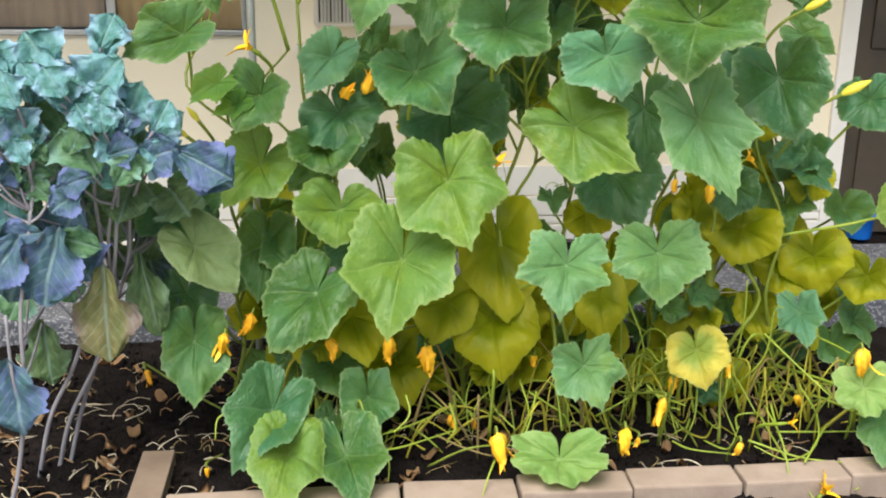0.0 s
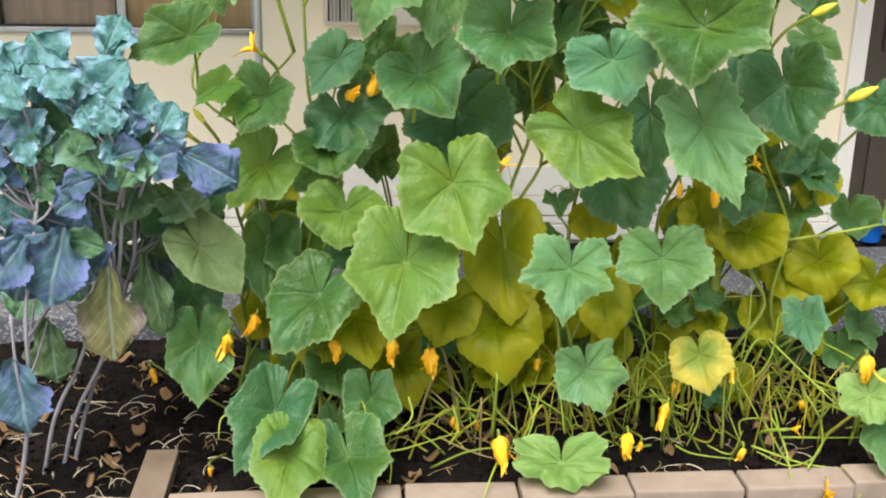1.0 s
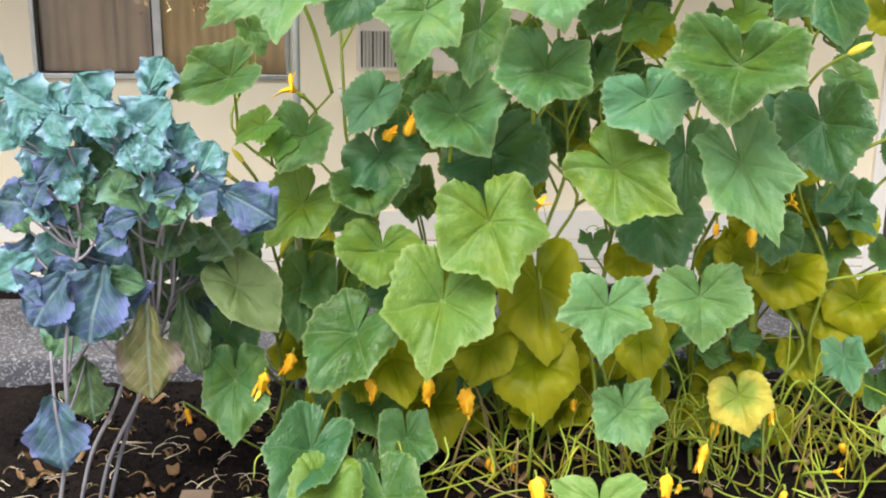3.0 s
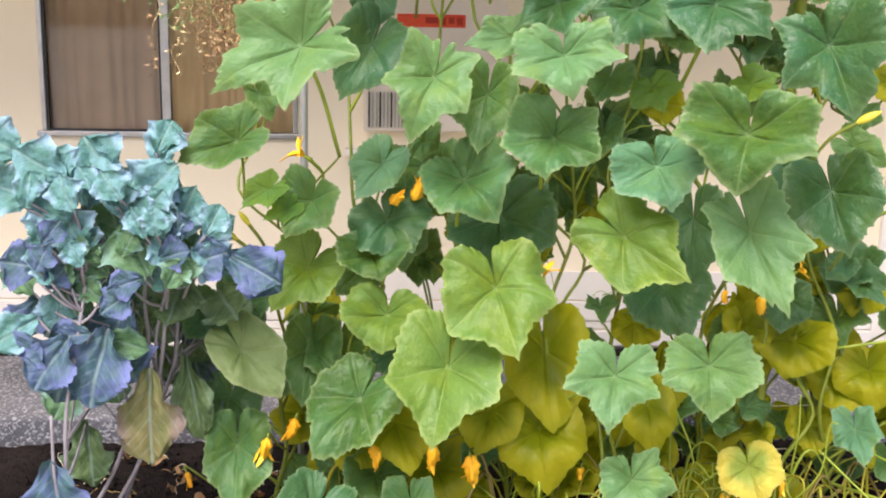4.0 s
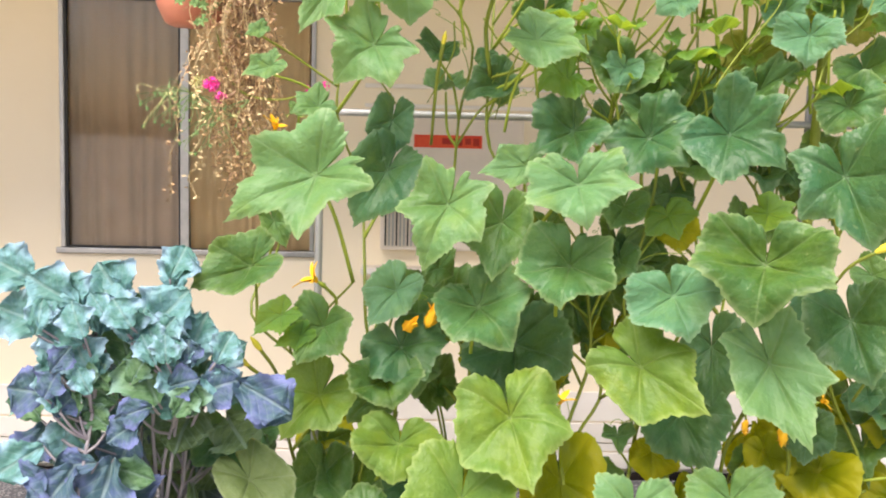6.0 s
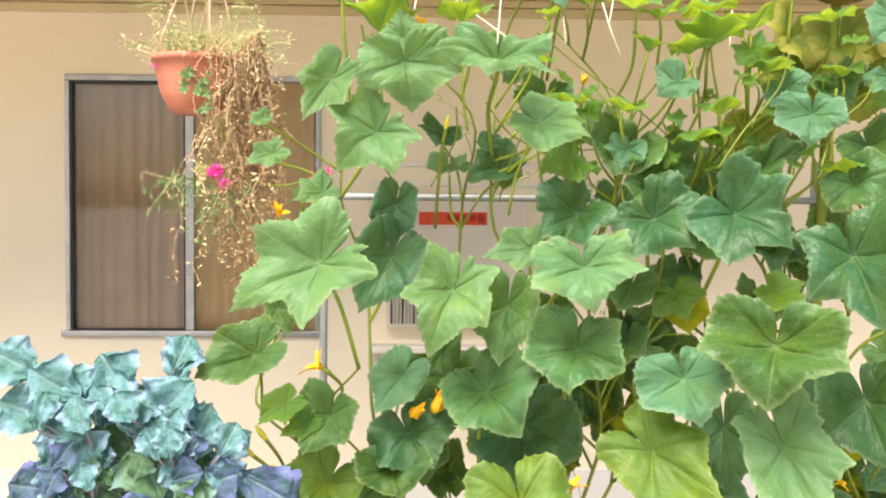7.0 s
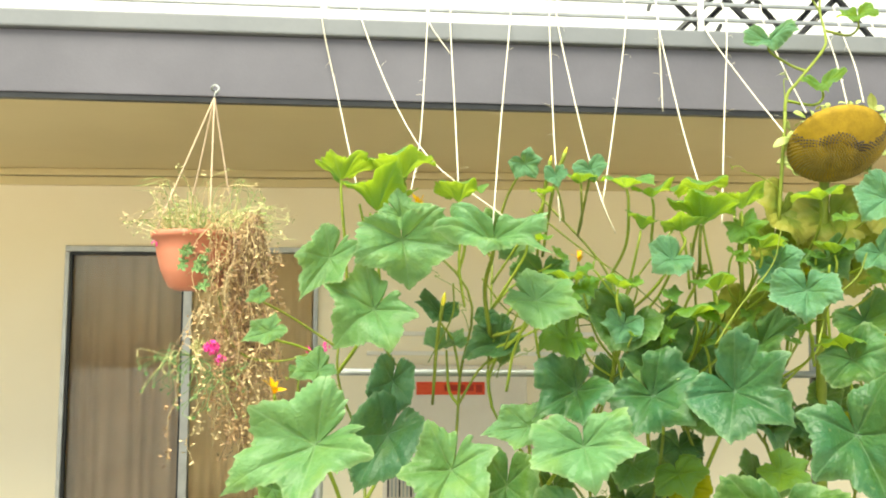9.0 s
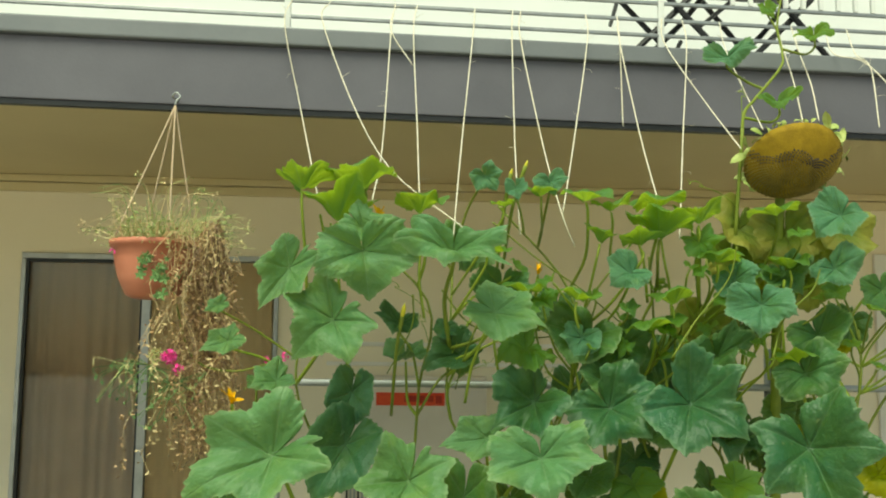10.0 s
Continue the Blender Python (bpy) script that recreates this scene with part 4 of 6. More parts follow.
vine_leaf(left, "pale", (-0.508, 0.000, 1.745), (54, 54, -23), 0.046, 1.60)
vine_leaf(mid, "teal", (-0.053, 0.100, 1.706), (59, 17, -12), 0.120, 0.66)
vine_leaf(mid, "teal", (0.071, 0.100, 1.698), (66, 11, -10), 0.067, 0.98)
vine_leaf(mid, "teal", (0.105, 0.100, 1.629), (38, 49, -49), 0.120, 1.48)
vine_leaf(right, "cool", (0.906, 0.250, 2.508), (56, -8, -15), 0.159, 0.57)
vine_leaf(right, "young", (1.215, 0.350, 2.615), (55, -2, -23), 0.123, 0.65)
vine_leaf(right, "young", (1.080, 0.380, 2.715), (75, -27, -15), 0.056, 1.38)
vine_leaf(right, "young", (0.994, 0.100, 2.332), (47, -15, -9), 0.128, 0.55)
vine_leaf(right, "cool", (1.089, -0.050, 1.999), (67, 40, -41), 0.150, 0.98)
vine_leaf(right, "cool", (1.068, -0.050, 1.859), (65, -35, -10), 0.148, 0.74)
vine_leaf(right, "heart", (0.775, 0.020, 1.626), (53, -30, 2), 0.209, 0.57)
vine_leaf(mid, "heart", (0.441, 0.050, 1.675), (64, 24, -24), 0.199, 0.88)
vine_leaf(mid, "cool", (0.331, 0.000, 2.076), (63, -17, -2), 0.095, 0.77)
vine_leaf(mid, "cool", (0.242, 0.000, 2.060), (64, -9, -4), 0.063, 1.14)
vine_leaf(right, "heart", (1.061, 0.050, 1.688), (63, -28, -11), 0.173, 0.78)
vine_leaf(right, "cool", (0.819, 0.000, 1.831), (64, -36, -4), 0.125, 0.90)
vine_leaf(right, "heart", (0.967, 0.030, 1.851), (61, -34, -5), 0.145, 0.81)
vine_leaf(left, "pale", (-0.415, 0.050, 1.544), (-1, -51, 97), 0.055, 1.60)
vine_leaf(left, "funnel", (-0.310, 0.000, 2.043), (-8, 8, 45), 0.157)
vine_leaf(left, "funnel", (-0.219, 0.000, 1.963), (-8, 0, -41), 0.213)
vine_leaf(left, "funnel", (-0.152, 0.000, 2.050), (-8, -3, -13), 0.185)
vine_leaf(mid, "funnel", (-0.008, 0.000, 1.987), (-8, 4, 18), 0.140)
vine_leaf(mid, "funnel", (0.456, -0.030, 1.918), (-8, 8, -56), 0.089)
vine_leaf(mid, "funnel", (0.561, -0.030, 1.910), (-8, 4, 50), 0.125)
vine_leaf(right, "funnel", (0.612, -0.030, 1.932), (-8, 5, -26), 0.185)
vine_leaf(right, "funnel", (0.717, -0.030, 1.971), (-8, -2, -23), 0.126)
vine_leaf(mid, "cup", (0.591, -0.030, 1.692), (-2, -7, 18), 0.156)
vine_leaf(right, "cup", (0.978, -0.030, 1.613), (-2, -4, -59), 0.153)
vine_leaf(mid, "cup", (0.258, -0.030, 1.783), (-2, 1, 0), 0.123)
vine_leaf(mid, "cup", (0.395, -0.030, 1.768), (-2, 6, -7), 0.124)
vine_leaf(right, "cup", (0.644, -0.030, 1.761), (-2, -5, -45), 0.124)
vine_leaf(mid, "cup", (0.420, -0.030, 2.025), (-2, -9, 40), 0.143)
vine_leaf(right, "cup", (0.925, -0.030, 1.999), (-2, -6, -27), 0.138)
vine_leaf(mid, "cup", (0.486, -0.030, 2.000), (-2, -5, -7), 0.116)
vine_leaf(right, "cup", (0.612, -0.030, 2.013), (-2, -6, -29), 0.151)
vine_leaf(mid, "cup", (0.200, -0.030, 2.007), (-2, -1, 54), 0.070)
vine_leaf(mid, "cup", (0.303, -0.030, 2.038), (-2, 2, 47), 0.084)
vine_leaf(right, "cup", (0.764, -0.030, 1.871), (-2, 2, 38), 0.130)
vine_leaf(right, "cup", (0.957, -0.030, 1.859), (-2, -4, 24), 0.110)
vine_leaf(mid, "cup", (0.164, -0.030, 1.885), (-2, 10, 1), 0.120)
vine_leaf(mid, "olive", (0.326, 0.180, 0.469), (49, -4, -6), 0.234, 1.41)
vine_leaf(mid, "olive", (0.183, 0.250, 0.870), (37, -2, -7), 0.302)
vine_leaf(mid, "heart", (-0.039, 0.300, 0.785), (49, -2, -7), 0.142, 1.44)
vine_leaf(mid, "lobed", (0.483, 0.200, 0.653), (20, -2, -7), 0.102)
vine_leaf(right, "olive", (1.052, 0.200, 0.533), (49, -2, -7), 0.174)
vine_leaf(right, "olive", (1.224, 0.200, 0.435), (43, -40, 8), 0.213, 1.14)
vine_leaf(right, "teal", (1.229, 0.200, 0.743), (17, -27, 2), 0.191)
vine_leaf(left, "heart", (-0.218, 0.200, 0.757), (46, 30, -18), 0.173, 1.10)
vine_leaf(right, "olive", (0.992, 0.250, 1.855), (40, -8, -3), 0.168)
vine_leaf(left, "heart", (-0.422, 0.250, 0.457), (48, 6, -9), 0.180, 1.08)
vine_leaf(left, "heart", (-0.228, 0.200, 0.130), (48, -2, -7), 0.169)
vine_leaf(left, "heart", (-0.364, 0.220, 0.125), (48, 7, -9), 0.169)
vine_leaf(left, "olive", (0.045, 0.200, 0.216), (49, 2, -8), 0.169, 1.33)
vine_leaf(mid, "heart", (0.276, 0.280, 0.963), (49, 3, -8), 0.163, 1.08)
vine_leaf(mid, "heart", (-0.087, 0.260, 0.835), (49, -2, -7), 0.147, 1.37)
vine_leaf(mid, "olive", (0.413, 0.250, 0.309), (48, -9, -4), 0.188, 1.15)
vine_leaf(mid, "olive", (0.680, 0.220, 0.433), (48, -8, -4), 0.155, 1.47)
vine_leaf(right, "olive", (0.920, 0.260, 0.562), (49, -2, -7), 0.172, 1.16)
vine_leaf(right, "olive", (1.214, 0.280, 0.498), (48, -17, -2), 0.192, 1.11)
vine_leaf(right, "heart", (1.437, 0.300, 0.582), (49, -2, -7), 0.161, 1.09)
vine_leaf(right, "olive", (1.132, 0.200, 0.286), (49, -2, -7), 0.143, 1.22)
vine_leaf(right, "olive", (0.879, 0.250, 0.271), (49, -2, -7), 0.128, 1.37)
vine_leaf(right, "heart", (1.403, 0.200, 0.166), (48, -11, -4), 0.146, 1.23)
vine_leaf(mid, "teal", (0.446, 0.250, 1.536), (58, 2, -4), 0.143, 1.28)
vine_leaf(mid, "heart", (0.327, 0.200, 1.154), (56, -2, -3), 0.185)
vine_leaf(mid, "teal", (0.519, 0.200, 1.159), (57, -2, -3), 0.157)
vine_leaf(mid, "teal", (0.608, 0.220, 1.348), (58, -2, -3), 0.129)
vine_leaf(right, "teal", (0.853, 0.220, 1.395), (35, -2, -3), 0.158)
vine_leaf(right, "teal", (0.679, 0.200, 1.575), (58, 6, -4), 0.141, 1.29)
vine_leaf(mid, "heart", (-0.091, 0.200, 1.063), (57, -2, -3), 0.156)
vine_leaf(mid, "heart", (-0.030, 0.200, 1.614), (26, -2, -3), 0.125)
vine_leaf(right, "heart", (0.642, 0.180, 1.630), (72, -5, -2), 0.161, 1.07)
vine_leaf(mid, "heart", (0.114, 0.200, 1.624), (63, -1, -2), 0.108)


# leaves deeper in the stand
q = random.Random(77)
for x0, x1, z0, z1, n in ((-0.42, 1.3, 0.05, 0.62, 46), (0.5, 1.35, 0.7, 1.3, 8), (0.65, 1.35, 1.3, 1.92, 10), (-0.3, 0.5, 0.72, 1.10, 6), (0.1, 0.5, 1.6, 1.95, 3), (-0.25, 1.35, 0.72, 1.25, 22), (0.55, 1.4, 1.25, 1.85, 12), (0.85, 1.5, 0.25, 0.72, 26)):
    for _ in range(n):
        x = q.uniform(x0, x1)
        pl = left if x < -0.1 else mid if x < 0.6 else right
        vine_leaf(pl, "olive" if q.random() < (0.6 if z1 < 0.8 else 0.2) else q.choice(("heart", "lobed")), (x, q.uniform(0.16, 0.40), q.uniform(z0, z1)),
                  (q.uniform(40, 85), q.uniform(-25, 25), q.uniform(-35, 35)), q.uniform(0.10, 0.19))


for _ in range(34):
    x = q.uniform(-0.2, 1.4)
    vine_leaf(left if x < -0.1 else mid if x < 0.6 else right, q.choice(("olive", "olive", "teal")), (x, q.uniform(0.08, 0.42), q.uniform(0.08, 0.30)),
              (q.uniform(40, 85), q.uniform(-30, 30), q.uniform(-60, 60)), q.uniform(0.07, 0.13))


# small young leaves among the shoot tips
g = random.Random(19)
for _ in range(56):
    x, z = g.uniform(0.22, 1.32), g.uniform(1.62, 2.03)
    if z > 1.90 + 0.10 * math.sin(x * 9):
        z -= 0.2
    vine_leaf(mid if x < 0.6 else right, g.choice(("flat", "young", "cup")), (x, g.uniform(-0.10, 0.08), z),
              (g.uniform(10, 60), g.uniform(-30, 30), g.uniform(-70, 70)), g.uniform(0.04, 0.085))


# curling tendrils
def tendril(plant_ob, p, seed):
    g = random.Random(seed)
    p = Vector(p)
    d = Vector((g.uniform(-1, 1), g.uniform(-0.6, 0.1), g.uniform(0.0, 1.0))).normalized() * g.uniform(0.08, 0.16)
    pts = [p, p + d * 0.5 + Vector((0, 0, 0.01)), p + d]
    for k in range(7):
        a = k * 1.1
        pts.append(p + d * (1 + 0.05 * k) + Vector((math.cos(a), 0.3, math.sin(a))) * 0.012 * (1 - k / 9))
    part("tendril", tube(bmesh.new(), pts, 0.0014, 0.0008, 4, 4), STEM_PALE, plant_ob, "thin curling tendril", True)


for k in range(60):
    x = q.uniform(-0.4, 1.25)
    pl = left if x < -0.1 else mid if x < 0.6 else right
    node = q.choice(VINE_LINES[pl])
    if node.z > 0.5:
        tendril(pl, node, k)


def stem(plant_ob, pts):
    return part("stem", tube(bmesh.new(), pts, 0.0034 if pts[0][2] < 0.9 else 0.0026, 0.0016, 7, 7), STEM_PALE if pts[0][2] < 0.9 else STEM_GREEN, plant_ob, "bare pale green stem", True)


stem(right, [(0.988, -0.050, 0.244), (0.978, -0.100, 0.385), (0.966, -0.120, 0.500)])
stem(right, [(1.003, 0.000, 0.114), (1.058, -0.080, 0.255), (1.063, -0.100, 0.400), (1.081, -0.120, 0.416)])
stem(right, [(1.063, -0.050, 0.312), (1.144, -0.120, 0.236), (1.213, -0.200, 0.176), (1.264, -0.220, 0.149)])
stem(right, [(1.224, 0.000, 0.289), (1.270, -0.120, 0.285), (1.286, -0.220, 0.284)])
stem(right, [(1.053, -0.100, 0.080), (1.071, -0.250, 0.024), (1.098, -0.400, -0.029)])
stem(right, [(1.067, -0.100, 0.106), (1.057, -0.250, 0.076), (1.043, -0.360, 0.000)])
stem(right, [(1.083, -0.100, 0.114), (1.061, -0.220, 0.078), (1.063, -0.280, 0.049)])
stem(right, [(1.209, 0.000, 0.126), (1.226, -0.100, 0.074), (1.183, -0.200, 0.028), (1.066, -0.280, 0.032), (0.978, -0.250, 0.062)])
stem(right, [(0.983, -0.200, 0.053), (1.112, -0.250, 0.022), (1.229, -0.280, 0.017), (1.332, -0.300, 0.021)])
stem(right, [(1.229, -0.280, 0.014), (1.272, -0.330, -0.008), (1.227, -0.360, -0.024)])
stem(right, [(1.110, -0.100, 0.023), (1.254, -0.120, 0.028), (1.390, -0.150, 0.040)])
stem(right, [(1.105, -0.300, 0.033), (1.228, -0.150, 0.054), (1.270, -0.100, 0.045)])
stem(right, [(0.990, -0.100, 0.036), (0.989, -0.100, 0.081), (1.059, -0.120, 0.097)])
stem(right, [(0.598, 0.000, 0.044), (0.702, 0.020, 0.095), (0.774, 0.050, 0.171), (0.922, 0.100, 0.237)])
stem(right, [(0.800, -0.100, 0.006), (0.842, -0.150, 0.004), (0.947, -0.220, 0.021)])
stem(right, [(0.729, -0.050, 0.145), (0.790, -0.120, 0.141), (0.813, -0.150, 0.141)])
stem(right, [(0.728, -0.050, 0.163), (0.774, -0.100, 0.123), (0.809, -0.120, 0.114)])
stem(mid, [(0.687, 0.100, 0.385), (0.683, 0.080, 0.232), (0.700, 0.050, 0.117)])
stem(mid, [(0.681, 0.050, 0.395), (0.722, 0.020, 0.292), (0.745, 0.020, 0.194)])
stem(mid, [(0.367, 0.000, 0.168), (0.376, -0.100, 0.109), (0.312, -0.250, 0.085)])
stem(mid, [(0.401, -0.080, 0.168), (0.361, -0.180, 0.115), (0.303, -0.300, 0.095)])
stem(mid, [(0.255, -0.280, 0.069), (0.230, -0.330, 0.048), (0.205, -0.380, 0.012)])
stem(mid, [(0.284, 0.050, 0.129), (0.296, 0.000, 0.080), (0.355, -0.050, 0.031)])
stem(mid, [(0.475, -0.100, 0.053), (0.467, 0.000, 0.147), (0.391, 0.000, 0.167)])
stem(mid, [(0.393, 0.000, 0.131), (0.485, -0.050, 0.080), (0.491, -0.100, 0.070)])
stem(left, [(-0.146, -0.220, 0.088), (-0.040, -0.180, 0.102), (0.056, -0.120, 0.102), (0.158, -0.050, 0.112)])
stem(left, [(-0.094, -0.220, 0.087), (-0.010, -0.200, 0.069), (0.105, -0.120, 0.057), (0.187, -0.080, 0.061)])
stem(left, [(0.158, -0.050, 0.126), (0.167, -0.120, 0.091), (0.135, -0.200, 0.081)])
stem(left, [(0.027, -0.150, 0.203), (0.034, -0.180, 0.158), (-0.010, -0.200, 0.116)])
stem(left, [(-0.063, -0.200, 0.088), (-0.027, -0.250, 0.063), (-0.030, -0.300, 0.027)])
stem(left, [(-0.443, -0.100, 0.151), (-0.480, -0.120, 0.136), (-0.486, -0.150, 0.092)])
stem(mid, [(0.072, 0.100, 0.111), (0.153, 0.050, 0.061), (0.215, 0.000, 0.010)])
stem(mid, [(0.110, 0.150, 0.144), (0.185, 0.050, 0.113), (0.230, 0.000, 0.055)])
stem(mid, [(0.263, 0.150, 0.158), (0.219, 0.050, 0.095), (0.223, 0.000, 0.010)])
stem(mid, [(0.343, 0.100, 0.123), (0.253, 0.050, 0.076), (0.232, 0.000, 0.001)])
stem(right, [(0.899, 0.000, 0.117), (0.879, -0.050, 0.050), (0.834, -0.100, 0.005)])
stem(mid, [(0.143, 0.000, 1.704), (0.116, 0.050, 1.626), (0.097, 0.100, 1.538)])
stem(mid, [(-0.022, 0.000, 1.778), (-0.023, 0.050, 1.696), (-0.082, 0.120, 1.578)])
stem(mid, [(-0.209, 0.050, 1.630), (-0.159, 0.100, 1.560), (-0.138, 0.120, 1.500)])
stem(right, [(0.620, -0.100, 1.624), (0.686, -0.100, 1.722), (0.767, -0.100, 1.821), (0.792, -0.100, 1.907)])
stem(right, [(0.857, -0.150, 1.625), (0.901, -0.120, 1.723), (0.983, -0.100, 1.796), (1.008, -0.100, 1.853)])
stem(mid, [(0.184, 0.020, 1.972), (0.304, 0.030, 1.879), (0.427, 0.050, 1.800), (0.539, 0.080, 1.715)])
stem(mid, [(0.059, 0.100, 1.800), (0.137, 0.120, 1.711), (0.259, 0.120, 1.676), (0.416, 0.150, 1.687)])


def leaf_stalk(plant_ob, pts):
    return part("stem", tube(bmesh.new(), pts, 0.0032, 0.0040, 7, 5), STEM_PALE, plant_ob, "upright yellow-green leaf stalk", True)


leaf_stalk(left, [(-0.263, 0.000, 1.980), (-0.252, 0.020, 1.929), (-0.241, 0.050, 1.866), (-0.225, 0.100, 1.737)])
leaf_stalk(left, [(-0.235, -0.020, 1.954), (-0.226, 0.020, 1.908), (-0.214, 0.060, 1.823), (-0.202, 0.100, 1.707)])
leaf_stalk(mid, [(-0.006, 0.000, 1.988), (-0.002, 0.030, 1.911), (-0.004, 0.060, 1.825), (0.013, 0.100, 1.724)])
leaf_stalk(mid, [(0.152, -0.100, 1.687), (0.141, -0.060, 1.647), (0.128, 0.000, 1.592), (0.119, 0.060, 1.505)])
leaf_stalk(mid, [(0.172, -0.100, 1.688), (0.183, -0.050, 1.634), (0.211, 0.050, 1.549)])
leaf_stalk(right, [(0.556, -0.040, 1.911), (0.578, 0.000, 1.872), (0.603, 0.060, 1.773)])
leaf_stalk(right, [(0.616, -0.030, 1.928), (0.634, 0.000, 1.872), (0.657, 0.040, 1.817), (0.677, 0.080, 1.716)])
leaf_stalk(right, [(0.723, 0.000, 1.967), (0.734, 0.030, 1.892), (0.751, 0.080, 1.777)])
leaf_stalk(right, [(0.656, 0.000, 1.727), (0.667, 0.030, 1.670), (0.673, 0.060, 1.569)])
leaf_stalk(right, [(0.594, -0.020, 1.693), (0.610, 0.000, 1.654), (0.642, 0.040, 1.598), (0.661, 0.080, 1.510)])
leaf_stalk(right, [(0.871, -0.050, 1.741), (0.896, 0.000, 1.672), (0.925, 0.050, 1.572)])
leaf_stalk(right, [(0.933, -0.050, 1.828), (0.945, 0.000, 1.744), (0.969, 0.050, 1.630)])
leaf_stalk(mid, [(0.388, 0.000, 1.633), (0.421, 0.050, 1.516), (0.446, 0.100, 1.379)])


# tangle of thin stems near the soil
def tangle(plant_ob, x0, x1, n, seed):
    q = random.Random(seed)
    for _ in range(n):
        x, y = q.uniform(x0, x1), q.uniform(-0.12, 0.25)
        l = q.uniform(0.15, 0.4)
        a = q.uniform(-1, 1)
        h = q.uniform(-0.02, 0.24)
        pts = [(x, y, q.uniform(-0.04, 0.02)), (x + a * l * 0.35, y + q.uniform(-0.08, 0.08), h), (x + a * l * 0.75, y + q.uniform(-0.12, 0.08), h * q.uniform(0.6, 1.3)), (x + a * l, y + q.uniform(-0.15, 0.05), q.uniform(-0.02, h + 0.08))]
        part("stem", tube(bmesh.new(), pts, q.uniform(0.0022, 0.0060), 0.0014, 6, 6), q.choice((STEM_GREEN, STEM_OLIVE, STEM_OLIVE, DRYSTEM, STEM_PALE)), plant_ob, smooth=True)


tangle(mid, 0.0, 0.65, 44, 5)
tangle(right, 0.55, 1.45, 78, 6)
tangle(left, -0.35, 0.1, 20, 8)


def petal_blade(b, m, length, width, curl, seed, thick=0.0):
    """One pointed petal from the origin along +z of m, bent outwards by curl."""
    q = random.Random(seed)
    rows = []
    for j in range(6):
        f = j / 5
        w = width * (0.45 + 1.1 * f - 1.5 * f ** 3) * 0.5
        w = max(w, 0.0005)
        a = curl * f
        y = -math.sin(a) * length * f
        z = math.cos(a * 0.6) * length * f
        rows.append([b.verts.new(m @ Vector((k * w, y + 0.15 * width * (k * k) + q.uniform(-1, 1) * 0.02 * length, z))) for k in (-1, 0, 1)])
    for r0, r1 in zip(rows, rows[1:]):
        for k in range(2):
            b.faces.new((r0[k], r0[k + 1], r1[k + 1], r1[k]))


flowers = [0]


def nearest_plant(p):
    return min((left, mid, right), key=lambda o: abs(PLACE[o].translation.x - p[0]))


def wilted_flower(p, size, tilt=180):
    """A spent, folded blossom hanging from a short stalk."""
    flowers[0] += 1
    q = random.Random(flowers[0])
    pl = nearest_plant(p)
    b = bmesh.new()
    p = Vector(p)
    lean = Matrix.Translation(p) @ Euler((radians(tilt + q.uniform(-22, 22)), radians(q.uniform(-22, 22)), q.uniform(0, 6))).to_matrix().to_4x4()
    prof = ((0.0, 0.04), (0.1, 0.15), (0.25, 0.21), (0.4, 0.17), (0.55, 0.19), (0.7, 0.13), (0.85, 0.12), (0.98, 0.04))
    rings = []
    wide, twist, bow = q.uniform(0.9, 1.5), q.uniform(-3, 3), q.uniform(-0.16, 0.16)
    for f, r in prof:
        ring = []
        for k in range(15):
            a = k * math.tau / 15
            w = r * size * wide * (1 + 0.38 * math.sin(a * 5 + f * 3 + twist * f) + q.uniform(-0.22, 0.22))
            ring.append(b.verts.new(lean @ Vector((math.cos(a + twist * f * 0.3) * w + bow * size * math.sin(f * 3), math.sin(a + twist * f * 0.3) * w * 0.8, (f + q.uniform(-0.07, 0.07) + 0.12 * f * math.sin(a * 2 + twist)) * size))))
        rings.append(ring)
    for a, c in zip(rings, rings[1:]):
        for k in range(15):
            b.faces.new((a[k], a[(k + 1) % 15], c[(k + 1) % 15], c[k]))
    for k in range(4):
        petal_blade(b, lean @ Euler((q.uniform(-0.3, 0.3), 0, k * 2.1 + q.uniform(0, 1))).to_matrix().to_4x4() @ Matrix.Translation((0, -0.12 * size, size * 0.5)), size * q.uniform(0.4, 0.7), size * 0.22, q.uniform(-0.7, 0.7), k + flowers[0])
    fl = part("flower", b, PETAL, pl, "wilted orange squash blossom", True)
    up = lean.to_3x3() @ Vector((0, 0, -1))
    node = min(VINE_LINES[pl], key=lambda v: (v - p - Vector((0, 0.1, -0.1))).length)
    if (node - p).length > 0.4:
        node = p + Vector((0.03, 0.15, -0.15))
    st = new("stalk", link_mesh("stalk", tube(bmesh.new(), [p - up * 0.02 * size, p + up * 0.008 + Vector((0, 0.02, 0.0)), (p + node) / 2 + Vector((0, 0.04, -0.02)), node], 0.0035, 0.0035, 6, 5), STEM_GREEN, True))
    st.parent = fl
    return fl


